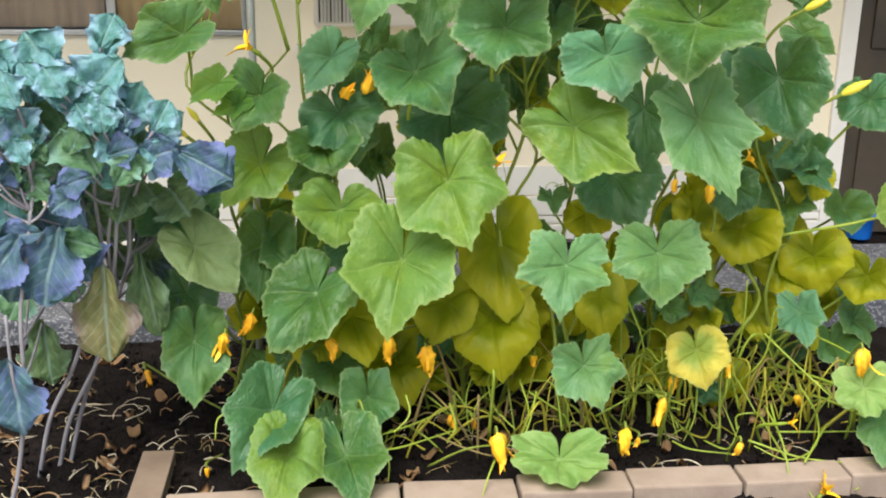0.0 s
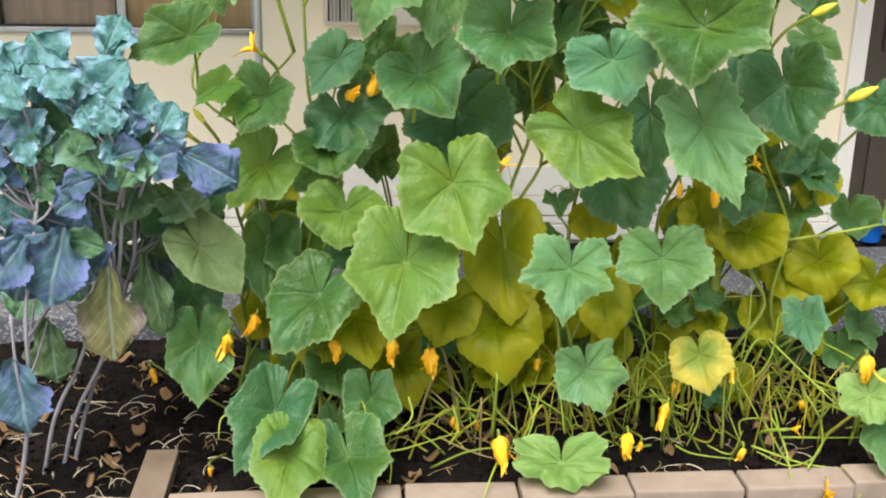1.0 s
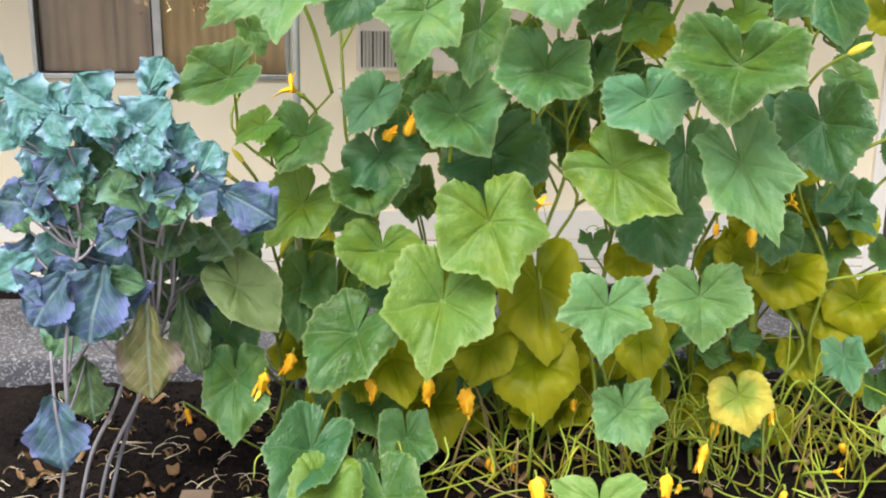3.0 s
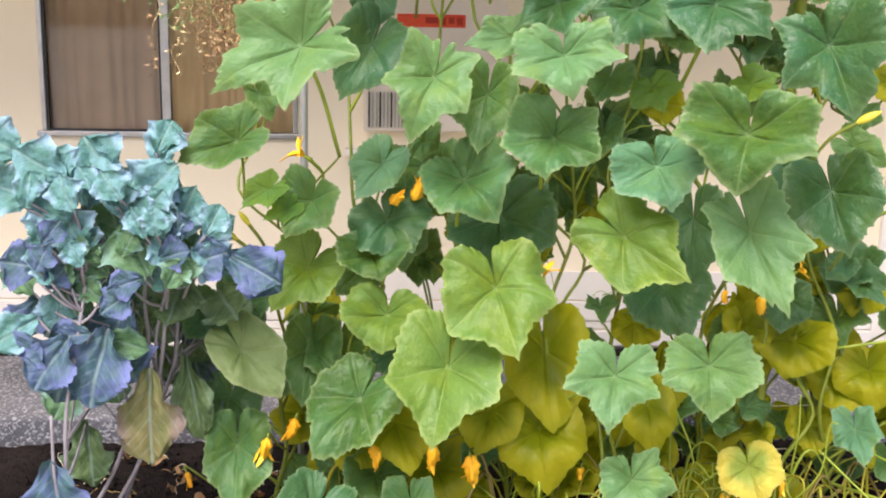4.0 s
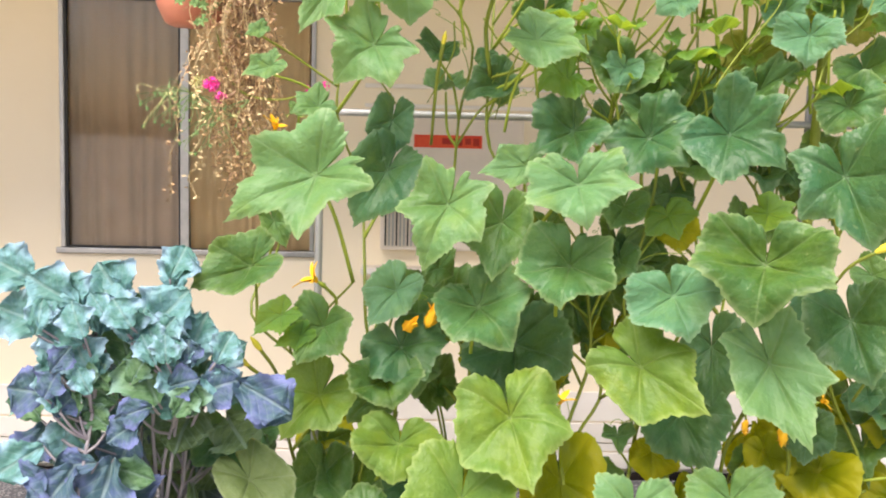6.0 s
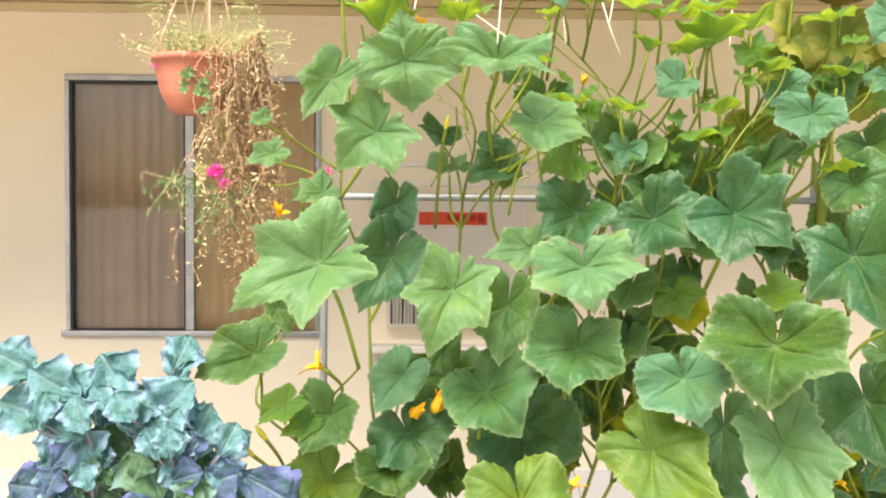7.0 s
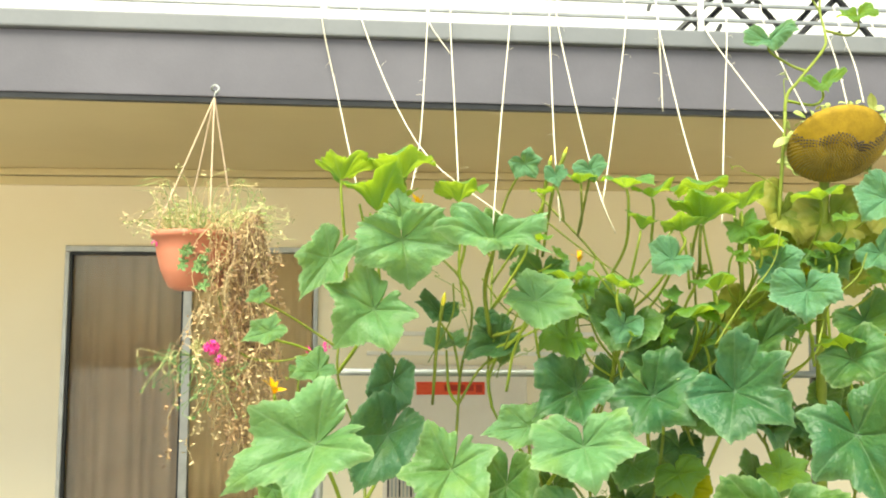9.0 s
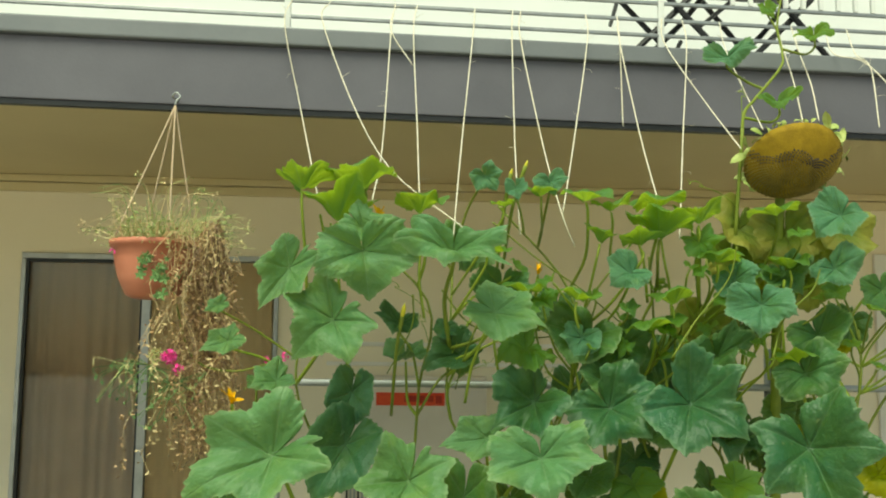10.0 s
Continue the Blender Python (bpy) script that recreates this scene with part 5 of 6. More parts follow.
def open_flower(p, size, lean=0):
    flowers[0] += 1
    q = random.Random(flowers[0] + 90)
    pl = nearest_plant(p)
    p = Vector(p)
    b = bmesh.new()
    m = Matrix.Translation(p) @ Euler((radians(q.uniform(10, 30)), radians(lean), 0)).to_matrix().to_4x4()
    for k in range(5):
        petal_blade(b, m @ Matrix.Rotation(k * math.tau / 5, 4, "Z") @ Euler((q.uniform(0.1, 0.75), q.uniform(-0.2, 0.2), 0)).to_matrix().to_4x4(), size * q.uniform(0.6, 1.0), size * q.uniform(0.26, 0.42), q.uniform(0.0, 0.9), k + flowers[0])
    fl = part("flower", b, PETAL_OPEN, pl, "open orange-yellow squash blossom", True)
    d = m.to_3x3() @ Vector((0, 0, -1))
    b = tube(bmesh.new(), [p + d * size * 0.02, p + d * size * 0.3], size * 0.06, size * 0.1, 8, 2)
    st = new("calyx", link_mesh("calyx", tube(b, [p + d * size * 0.3, p + d * 0.06 + Vector((0, 0.05, -0.03)), p + Vector((q.uniform(-0.03, 0.03), 0.14, -0.14))], 0.005, 0.004, 6, 5), STEM_PALE, True))
    st.parent = fl
    return fl


def flower_bud(p, size, angle):
    """A closed pointed bud; angle is its lean from level, in degrees."""
    flowers[0] += 1
    pl = nearest_plant(p)
    p = Vector(p)
    d = Vector((math.cos(radians(angle)), -0.25, math.sin(radians(angle)))).normalized()
    b = bmesh.new()
    side = d.orthogonal().normalized()
    up = d.cross(side)
    rings = []
    for f, r in ((0, 0.06), (0.12, 0.11), (0.3, 0.15), (0.55, 0.15), (0.8, 0.09), (1.0, 0.02)):
        rings.append([b.verts.new(p + d * size * f + (side * math.cos(k * math.tau / 10) + up * math.sin(k * math.tau / 10)) * r * size * (1 + 0.12 * (k % 2))) for k in range(10)])
    for a, c in zip(rings, rings[1:]):
        for k in range(10):
            b.faces.new((a[k], a[(k + 1) % 10], c[(k + 1) % 10], c[k]))
    b.faces.new(rings[-1])
    fl = part("flower_bud", b, BUD, pl, "closed yellow-green blossom bud", True)
    st = new("stalk", link_mesh("stalk", tube(bmesh.new(), [p + d * 0.01, p - d * 0.07 + Vector((0, 0.02, -0.02)), p - d * 0.12 + Vector((0, 0.1, -0.14))], 0.0055, 0.004, 6, 6), STEM_GREEN, True))
    st.parent = fl
    return fl


wilted_flower((-0.449, -0.120, 0.381), 0.072)
wilted_flower((-0.380, -0.080, 0.421), 0.070)
wilted_flower((-0.177, -0.120, 0.360), 0.060)
wilted_flower((-0.015, -0.130, 0.366), 0.084)
wilted_flower((0.085, -0.100, 0.322), 0.080)
wilted_flower((0.255, -0.300, 0.155), 0.090)
wilted_flower((0.731, -0.200, 0.191), 0.076)
wilted_flower((0.605, -0.280, 0.144), 0.066)
wilted_flower((1.250, -0.260, 0.343), 0.075)
wilted_flower((0.799, 0.050, 0.745), 0.038)
wilted_flower((0.891, 0.020, 0.735), 0.052)
wilted_flower((0.924, -0.150, 0.265), 0.042)
wilted_flower((0.779, -0.130, 0.222), 0.052)
wilted_flower((0.403, -0.020, 0.251), 0.036)
wilted_flower((-0.739, 0.300, 0.104), 0.046)
wilted_flower((-0.512, -0.150, 0.007), 0.030)
wilted_flower((0.667, -0.200, 0.075), 0.028)
wilted_flower((0.231, 0.000, 0.053), 0.036)
wilted_flower((0.172, 0.000, 0.065), 0.045)
wilted_flower((1.209, 0.000, 0.090), 0.040)
wilted_flower((0.919, -0.300, 0.100), 0.042)
open_flower((-0.360, 0.020, 1.107), 0.074, -55)
open_flower((0.270, -0.060, 0.811), 0.062, 8)
open_flower((1.123, -0.380, -0.017), 0.070, 20)
open_flower((0.980, 0.000, 0.811), 0.045, 60)
open_flower((1.069, -0.250, 0.128), 0.042, 70)
open_flower((-0.113, 0.020, 1.977), 0.046, 0)
open_flower((-0.148, 0.020, 1.970), 0.030, 0)
open_flower((-0.481, 0.100, 1.496), 0.050, 0)
open_flower((0.305, 0.030, 1.839), 0.040, 0)
flower_bud((1.170, -0.120, 1.009), 0.080, 30)
flower_bud((1.044, -0.120, 1.225), 0.066, 30)
flower_bud((-0.446, 0.020, 0.824), 0.066, 140)
flower_bud((-0.535, 0.020, 0.882), 0.052, 140)
flower_bud((-0.507, 0.050, 0.917), 0.050, 125)
flower_bud((0.227, 0.000, 2.089), 0.024, 80)
flower_bud((0.264, 0.000, 2.111), 0.026, 70)
flower_bud((-0.048, 0.050, 1.721), 0.040, 80)
wilted_flower((-0.072, 0.030, 0.992), 0.072, 35)
wilted_flower((-0.130, 0.030, 0.983), 0.064, 60)


# ---- kale ----
def kale_mesh(seed, ruffle, mat):
    """A long ruffled leaf from its foot at the origin to the tip at -y, one long and one wide."""
    q = random.Random(seed)
    b = bmesh.new()
    rows = []
    ny, nx = 30, 24
    off = Vector((seed * 2.3, 0, seed))
    ph = q.uniform(0, 6)
    for j in range(ny + 1):
        f = j / ny
        w = 0.5 * max(0.05, min(1.0, f * 1.55 + 0.06) ** 0.85 * max(0.0, 1 - max(0.0, (f - 0.55) / 0.455) ** 2.6) ** 0.5)
        w *= 1 + 0.16 * noise.noise(Vector((0, f * 6, seed)))
        row = []
        for i in range(nx + 1):
            u = 2 * i / nx - 1
            e = abs(u) ** 2.2
            z = ruffle * 0.8 * e * (math.sin(f * 13 + ph + (2 if u > 0 else 0)) * 0.7 + 1.3 * noise.noise(Vector((u * 2, f * 5, 0)) + off))
            z += 0.14 * abs(u) - 0.22 * f * f + 0.06 * noise.noise(Vector((u * 3, f * 4, 2)) + off) + 0.015 * noise.noise(Vector((u * 5, f * 7, 4)) + off)
            z += 0.16 * ruffle * e * math.sin(f * 31 + ph * 2 + u)
            jag = 1 + e * (0.16 * noise.noise(Vector((u * 3, f * 22, 5)) + off) + 0.12 * noise.noise(Vector((u, f * 8, 9)) + off))
            row.append(b.verts.new((u * w * jag, -f * (1 - 0.10 * e) - 0.04 * e * math.sin(f * 17 + ph) + 0.04 * noise.noise(Vector((u * 5, f * 3, 8)) + off), z)))
        rows.append(row)
    for a, c in zip(rows, rows[1:]):
        for i in range(nx):
            b.faces.new((a[i], a[i + 1], c[i + 1], c[i]))
    return link_mesh("leaf", b, mat, True)


KALE_MESH = {k: [kale_mesh(5 + 7 * i + len(k), (0.10 if k == "violet" else 0.135), KALE[k]) for i in range(4)] for k in KALE}


def kale_plant(x, y, stalks, label):
    p = thing("kale_plant", (x, y, -0.04), label, "kale plant", "kale plants in the bed")
    lines = []
    for pts in stalks:
        if pts[0][2] < 0.25:
            pts = [(pts[0][0] - 0.05, pts[0][1], -0.07)] + pts
        part("stalk", tube(bmesh.new(), pts, 0.0062 if pts[0][2] < 0.12 else 0.004, 0.004, 8, 6), KALE_STALK, p, "knotty grey-violet stalk", True)
        lines += spline(pts, 6)
    VINE_LINES[p] = lines
    return p


kale_a = kale_plant(-0.85, -0.05, [[(-0.935, -0.050, 0.124), (-0.854, -0.050, 0.289), (-0.756, -0.100, 0.560), (-0.751, -0.120, 0.757), (-0.747, -0.100, 0.909), (-0.720, -0.080, 1.057)],
                                   [(-0.865, 0.000, 0.115), (-0.780, -0.030, 0.344), (-0.697, -0.060, 0.561), (-0.672, -0.100, 0.708), (-0.630, -0.120, 0.827)], [(-0.730, -0.100, 0.528), (-0.728, -0.120, 0.641), (-0.700, -0.140, 0.762), (-0.660, -0.160, 0.851)], [(-0.771, -0.100, 0.560), (-0.782, -0.120, 0.656), (-0.798, -0.140, 0.762), (-0.819, -0.140, 0.833)], [(-0.890, -0.020, 0.108), (-0.776, -0.050, 0.337), (-0.717, -0.120, 0.581), (-0.694, -0.120, 0.771), (-0.670, -0.080, 0.906)]], "blue-green kale plant with ruffled leaves and violet outer leaves")
kale_b = kale_plant(-1.02, -0.25, [[(-0.964, -0.280, 0.073), (-0.925, -0.280, 0.298), (-0.913, -0.280, 0.507), (-0.884, -0.250, 0.695), (-0.867, -0.200, 0.874), (-0.879, -0.150, 1.012)],
                                   [(-0.942, -0.300, 0.515), (-0.940, -0.300, 0.338), (-0.909, -0.300, 0.246)]], "tall bluish kale plant with a long bare stalk")


def kale_leaf(plant_ob, kind, loc, rot, length, width):
    count[0] += 1
    ob = new("leaf", KALE_MESH[kind][count[0] % 4])
    m = pose(*loc, *rot) @ Matrix.Diagonal((width, length * 0.95, (width + length) / 2, 1))
    ob.parent = plant_ob
    ob.matrix_parent_inverse = PLACE[plant_ob].inverted()
    ob.matrix_basis = m
    if kind in ("violet", "wilted"):
        ob["label"] = {"violet": "bluish violet leaf", "wilted": "wilted brownish leaf"}[kind]
    p = Vector(loc)
    node = min(VINE_LINES[plant_ob], key=lambda v: (v - p - Vector((0, 0.03, -0.06))).length)
    if (node - p).length > 0.02:
        pet = new("petiole", link_mesh("petiole", tube(bmesh.new(), [p, (p + node) / 2 + Vector((0, 0, -0.01)), node], 0.003, 0.0042, 6, 5), KALE_STALK, True))
        pet.parent = ob
        pet.matrix_parent_inverse = m.inverted()
    return ob


kale_leaf(kale_a, "blue", (-0.703, -0.100, 1.085), (-73, -4, 172), 0.124, 0.106)
kale_leaf(kale_a, "blue", (-0.807, -0.120, 1.059), (-93, 37, -174), 0.135, 0.153)
kale_leaf(kale_b, "blue", (-0.899, -0.200, 1.070), (-94, 34, -175), 0.088, 0.126)
kale_leaf(kale_a, "blue", (-0.778, -0.150, 0.972), (-91, -43, 156), 0.196, 0.160)
kale_leaf(kale_a, "green", (-0.797, -0.120, 0.906), (-96, 21, 180), 0.174, 0.141)
kale_leaf(kale_a, "blue", (-0.713, -0.180, 0.889), (-97, -6, 171), 0.158, 0.168)
kale_leaf(kale_a, "blue", (-0.673, -0.140, 0.910), (-96, -23, 165), 0.157, 0.140)
kale_leaf(kale_a, "green", (-0.715, -0.220, 0.843), (-96, 24, -179), 0.146, 0.180)
kale_leaf(kale_b, "blue", (-0.866, -0.220, 0.898), (-95, 27, -178), 0.128, 0.135)
kale_leaf(kale_b, "blue", (-0.836, -0.020, 0.868), (-75, 62, -150), 0.140, 0.111)
kale_leaf(kale_a, "violet", (-0.626, -0.200, 0.862), (-62, -64, 133), 0.115, 0.122)
kale_leaf(kale_a, "violet", (-0.531, -0.200, 0.893), (41, -58, 23), 0.161, 0.128)
kale_leaf(kale_a, "violet", (-0.680, -0.250, 0.890), (-65, -67, 125), 0.080, 0.088)
kale_leaf(kale_b, "green", (-0.818, -0.200, 0.839), (-85, 54, -162), 0.096, 0.109)
kale_leaf(kale_b, "green", (-0.831, -0.220, 0.783), (-87, 50, -165), 0.074, 0.075)
kale_leaf(kale_a, "violet", (-0.723, -0.250, 0.841), (26, 62, -43), 0.092, 0.078)
kale_leaf(kale_a, "violet", (-0.747, -0.250, 0.809), (38, 48, -27), 0.095, 0.093)
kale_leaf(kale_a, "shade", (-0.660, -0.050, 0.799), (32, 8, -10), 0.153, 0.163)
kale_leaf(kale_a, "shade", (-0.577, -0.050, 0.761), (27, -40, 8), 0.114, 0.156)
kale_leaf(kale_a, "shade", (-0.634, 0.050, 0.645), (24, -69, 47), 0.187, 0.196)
kale_leaf(kale_b, "violet", (-0.818, -0.220, 0.707), (57, 8, -10), 0.200, 0.180)
kale_leaf(kale_b, "violet", (-0.899, -0.200, 0.652), (62, 19, -13), 0.147, 0.177)
kale_leaf(kale_b, "violet", (-0.810, -0.180, 0.659), (58, -30, 3), 0.112, 0.164)
kale_leaf(kale_a, "violet", (-0.783, -0.150, 0.751), (59, 24, -15), 0.124, 0.149)
kale_leaf(kale_b, "violet", (-0.903, -0.250, 0.695), (50, 27, -16), 0.153, 0.144)
kale_leaf(kale_b, "violet", (-0.950, -0.280, 0.397), (67, -10, -4), 0.200, 0.165)
kale_leaf(kale_a, "wilted", (-0.725, -0.200, 0.604), (73, -1, -7), 0.255, 0.165)
kale_leaf(kale_b, "shade", (-0.936, -0.020, 0.400), (72, -6, -5), 0.192, 0.138)
kale_leaf(kale_a, "shade", (-0.665, -0.050, 0.589), (72, -12, -3), 0.238, 0.111)
kale_leaf(kale_b, "blue", (-0.890, -0.220, 0.983), (-86, 52, -163), 0.121, 0.127)
kale_leaf(kale_b, "green", (-0.894, -0.200, 0.860), (-81, 57, -158), 0.116, 0.129)
kale_leaf(kale_b, "violet", (-0.973, -0.200, 0.854), (-48, 72, -118), 0.104, 0.124)
kale_leaf(kale_b, "blue", (-0.986, -0.220, 0.734), (39, 50, -25), 0.127, 0.118)
kale_leaf(kale_b, "blue", (-0.907, -0.200, 1.070), (-84, 57, -158), 0.141, 0.136)
kale_leaf(kale_b, "blue", (-0.987, -0.150, 1.010), (-70, 66, -143), 0.139, 0.139)
kale_leaf(kale_a, "blue", (-0.682, -0.200, 0.804), (-97, 18, 179), 0.077, 0.117)
kale_leaf(kale_a, "green", (-0.814, -0.100, 0.991), (-94, -33, 161), 0.111, 0.118)
kale_leaf(kale_b, "violet", (-0.815, -0.150, 0.694), (62, -17, -2), 0.101, 0.120)
kale_leaf(kale_b, "blue", (-1.016, -0.150, 1.117), (-81, 60, -154), 0.130, 0.137)
kale_leaf(kale_b, "blue", (-0.900, -0.100, 0.782), (27, 61, -42), 0.081, 0.106)
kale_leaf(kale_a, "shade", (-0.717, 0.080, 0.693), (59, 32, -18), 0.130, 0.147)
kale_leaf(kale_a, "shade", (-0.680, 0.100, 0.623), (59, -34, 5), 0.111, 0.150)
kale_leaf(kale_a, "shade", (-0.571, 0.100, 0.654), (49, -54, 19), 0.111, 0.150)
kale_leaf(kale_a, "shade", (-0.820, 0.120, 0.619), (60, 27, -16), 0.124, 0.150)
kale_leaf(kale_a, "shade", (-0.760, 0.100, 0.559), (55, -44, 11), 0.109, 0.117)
kale_leaf(kale_b, "green", (-0.995, 0.100, 0.464), (60, 27, -16), 0.124, 0.134)
kale_leaf(kale_b, "green", (-0.901, 0.100, 0.496), (62, -19, -1), 0.098, 0.100)
kale_leaf(kale_b, "green", (-0.919, -0.030, 0.761), (-105, -23, 165), 0.134, 0.116)
kale_leaf(kale_b, "green", (-0.952, -0.120, 0.812), (-79, 20, 179), 0.117, 0.103)
kale_leaf(kale_a, "green", (-0.623, -0.090, 0.855), (-77, 52, -164), 0.087, 0.108)
kale_leaf(kale_a, "blue", (-0.687, 0.060, 0.901), (-92, -7, 171), 0.120, 0.086)
kale_leaf(kale_b, "green", (-1.021, -0.120, 0.768), (-75, 38, -173), 0.121, 0.106)
kale_leaf(kale_a, "blue", (-0.631, 0.020, 0.822), (-107, 23, -179), 0.097, 0.105)
kale_leaf(kale_a, "blue", (-0.829, -0.020, 0.756), (-86, 53, -162), 0.142, 0.108)
kale_leaf(kale_b, "green", (-1.071, 0.060, 0.759), (-85, -26, 164), 0.115, 0.100)
kale_leaf(kale_a, "green", (-0.810, 0.010, 0.736), (-82, -54, 147), 0.130, 0.128)
kale_leaf(kale_a, "green", (-0.699, -0.120, 0.952), (-109, -2, 172), 0.108, 0.078)
kale_leaf(kale_a, "blue", (-0.622, -0.010, 0.884), (-81, -49, 152), 0.114, 0.089)
kale_leaf(kale_a, "blue", (-0.681, -0.120, 0.840), (-92, 37, -173), 0.085, 0.111)
kale_leaf(kale_b, "violet", (-0.964, -0.270, 0.694), (59, 44, -25), 0.061, 0.118)
kale_leaf(kale_b, "green", (-0.951, -0.060, 0.600), (51, 10, -10), 0.062, 0.133)
kale_leaf(kale_b, "violet", (-1.017, -0.100, 0.750), (43, 15, -12), 0.122, 0.122)
kale_leaf(kale_b, "violet", (-0.850, -0.250, 0.705), (15, 71, -72), 0.111, 0.086)
kale_leaf(kale_b, "green", (-0.912, -0.110, 0.744), (43, 31, -18), 0.099, 0.095)
kale_leaf(kale_b, "green", (-0.840, -0.190, 0.679), (11, -69, 47), 0.141, 0.087)
kale_leaf(kale_a, "green", (-0.708, -0.180, 0.893), (-100, -39, 158), 0.097, 0.124)
kale_leaf(kale_b, "blue", (-0.862, -0.210, 0.898), (-96, 9, 176), 0.070, 0.101)
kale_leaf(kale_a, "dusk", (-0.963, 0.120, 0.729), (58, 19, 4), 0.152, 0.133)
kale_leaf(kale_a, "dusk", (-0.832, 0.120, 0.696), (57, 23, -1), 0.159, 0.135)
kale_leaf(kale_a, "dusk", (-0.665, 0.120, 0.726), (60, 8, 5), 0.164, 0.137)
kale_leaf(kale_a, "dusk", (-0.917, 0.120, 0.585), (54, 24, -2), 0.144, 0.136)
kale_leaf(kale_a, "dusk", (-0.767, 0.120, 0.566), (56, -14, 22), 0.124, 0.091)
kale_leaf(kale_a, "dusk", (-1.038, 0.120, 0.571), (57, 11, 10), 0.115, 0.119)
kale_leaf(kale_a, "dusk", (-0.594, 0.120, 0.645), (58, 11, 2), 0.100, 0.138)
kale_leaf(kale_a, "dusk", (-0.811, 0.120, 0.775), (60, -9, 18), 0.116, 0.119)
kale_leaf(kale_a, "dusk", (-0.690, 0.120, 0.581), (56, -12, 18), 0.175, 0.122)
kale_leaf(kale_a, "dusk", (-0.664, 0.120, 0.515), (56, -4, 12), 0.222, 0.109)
kale_leaf(kale_a, "blue", (-0.615, -0.200, 0.908), (49, -44, 41), 0.112, 0.120)
kale_leaf(kale_a, "violet", (-0.512, -0.180, 0.882), (50, -43, 38), 0.143, 0.142)
kale_leaf(kale_a, "blue", (-0.712, -0.100, 1.124), (-65, -22, -178), 0.104, 0.100)
kale_leaf(kale_a, "blue", (-0.753, -0.200, 0.983), (-59, -30, 176), 0.176, 0.143)
kale_leaf(kale_a, "blue", (-0.854, -0.200, 0.997), (-64, -5, -167), 0.175, 0.141)
kale_leaf(kale_a, "blue", (-0.688, -0.150, 0.933), (-55, -36, 169), 0.128, 0.121)
kale_leaf(kale_b, "blue", (-0.940, -0.150, 0.795), (60, 11, 11), 0.118, 0.120)
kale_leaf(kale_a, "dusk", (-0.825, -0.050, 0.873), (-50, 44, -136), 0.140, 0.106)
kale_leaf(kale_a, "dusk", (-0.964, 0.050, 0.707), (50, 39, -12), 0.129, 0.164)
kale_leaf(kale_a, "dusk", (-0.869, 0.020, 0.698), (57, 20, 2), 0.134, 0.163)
kale_leaf(kale_a, "green", (-0.870, -0.200, 0.726), (-57, 19, -153), 0.113, 0.082)
# small inner leaves of the crowns
q = random.Random(91)
for k in range(56):
    x, z = q.uniform(-0.99, -0.57), q.uniform(0.80, 1.13)
    if z > 1.10 - 0.5 * abs(x + 0.82):
        continue
    kale_leaf(kale_a if x > -0.85 else kale_b, q.choice(("blue", "blue", "green", "violet") if z < 0.93 else ("blue", "blue", "green")), (x, q.uniform(-0.28, -0.17), z),
              (q.uniform(-105, -65), q.uniform(-50, 50), 180 + q.uniform(-25, 25)), q.uniform(0.06, 0.10), q.uniform(0.06, 0.10))

# ---- hanging basket ----
BX, BY, BZ = -0.750, 0.38, 1.940
basket = thing("hanging_basket", (BX, BY, 1.80), "terracotta hanging pot with drying grass and trailing stems", "hanging basket")
bm = lathe(bmesh.new(), [(0.0, -0.158), (0.055, -0.157), (0.075, -0.148), (0.098, -0.10), (0.110, -0.05), (0.116, -0.012), (0.126, -0.010), (0.127, 0.006), (0.112, 0.006), (0.104, -0.03), (0.08, -0.05), (0.0, -0.04)], (BX, BY, BZ))
part("pot", bm, TERRACOTTA, basket, smooth=True)
HOOK = Vector((-0.711, 0.398, 2.356))
part("hook", tube(bmesh.new(), [(HOOK.x, 0.448, 2.384), (HOOK.x - 0.012, 0.412, 2.386), (HOOK.x, 0.402, 2.395), (HOOK.x + 0.013, 0.398, 2.382), (HOOK.x + 0.004, 0.396, 2.370), (HOOK.x, 0.396, 2.356)], 0.003, 0.003, 8, 6), STEEL, basket, "small screw hook", True)
for k in range(4):
    a = 0.5 + k * math.tau / 4
    end = Vector((BX + 0.12 * math.cos(a), BY + 0.12 * math.sin(a), BZ))
    part("rope", tube(bmesh.new(), [HOOK, HOOK * 0.5 + end * 0.5, end], 0.0028, 0.0028, 6, 4), CHAIN, basket, smooth=True)

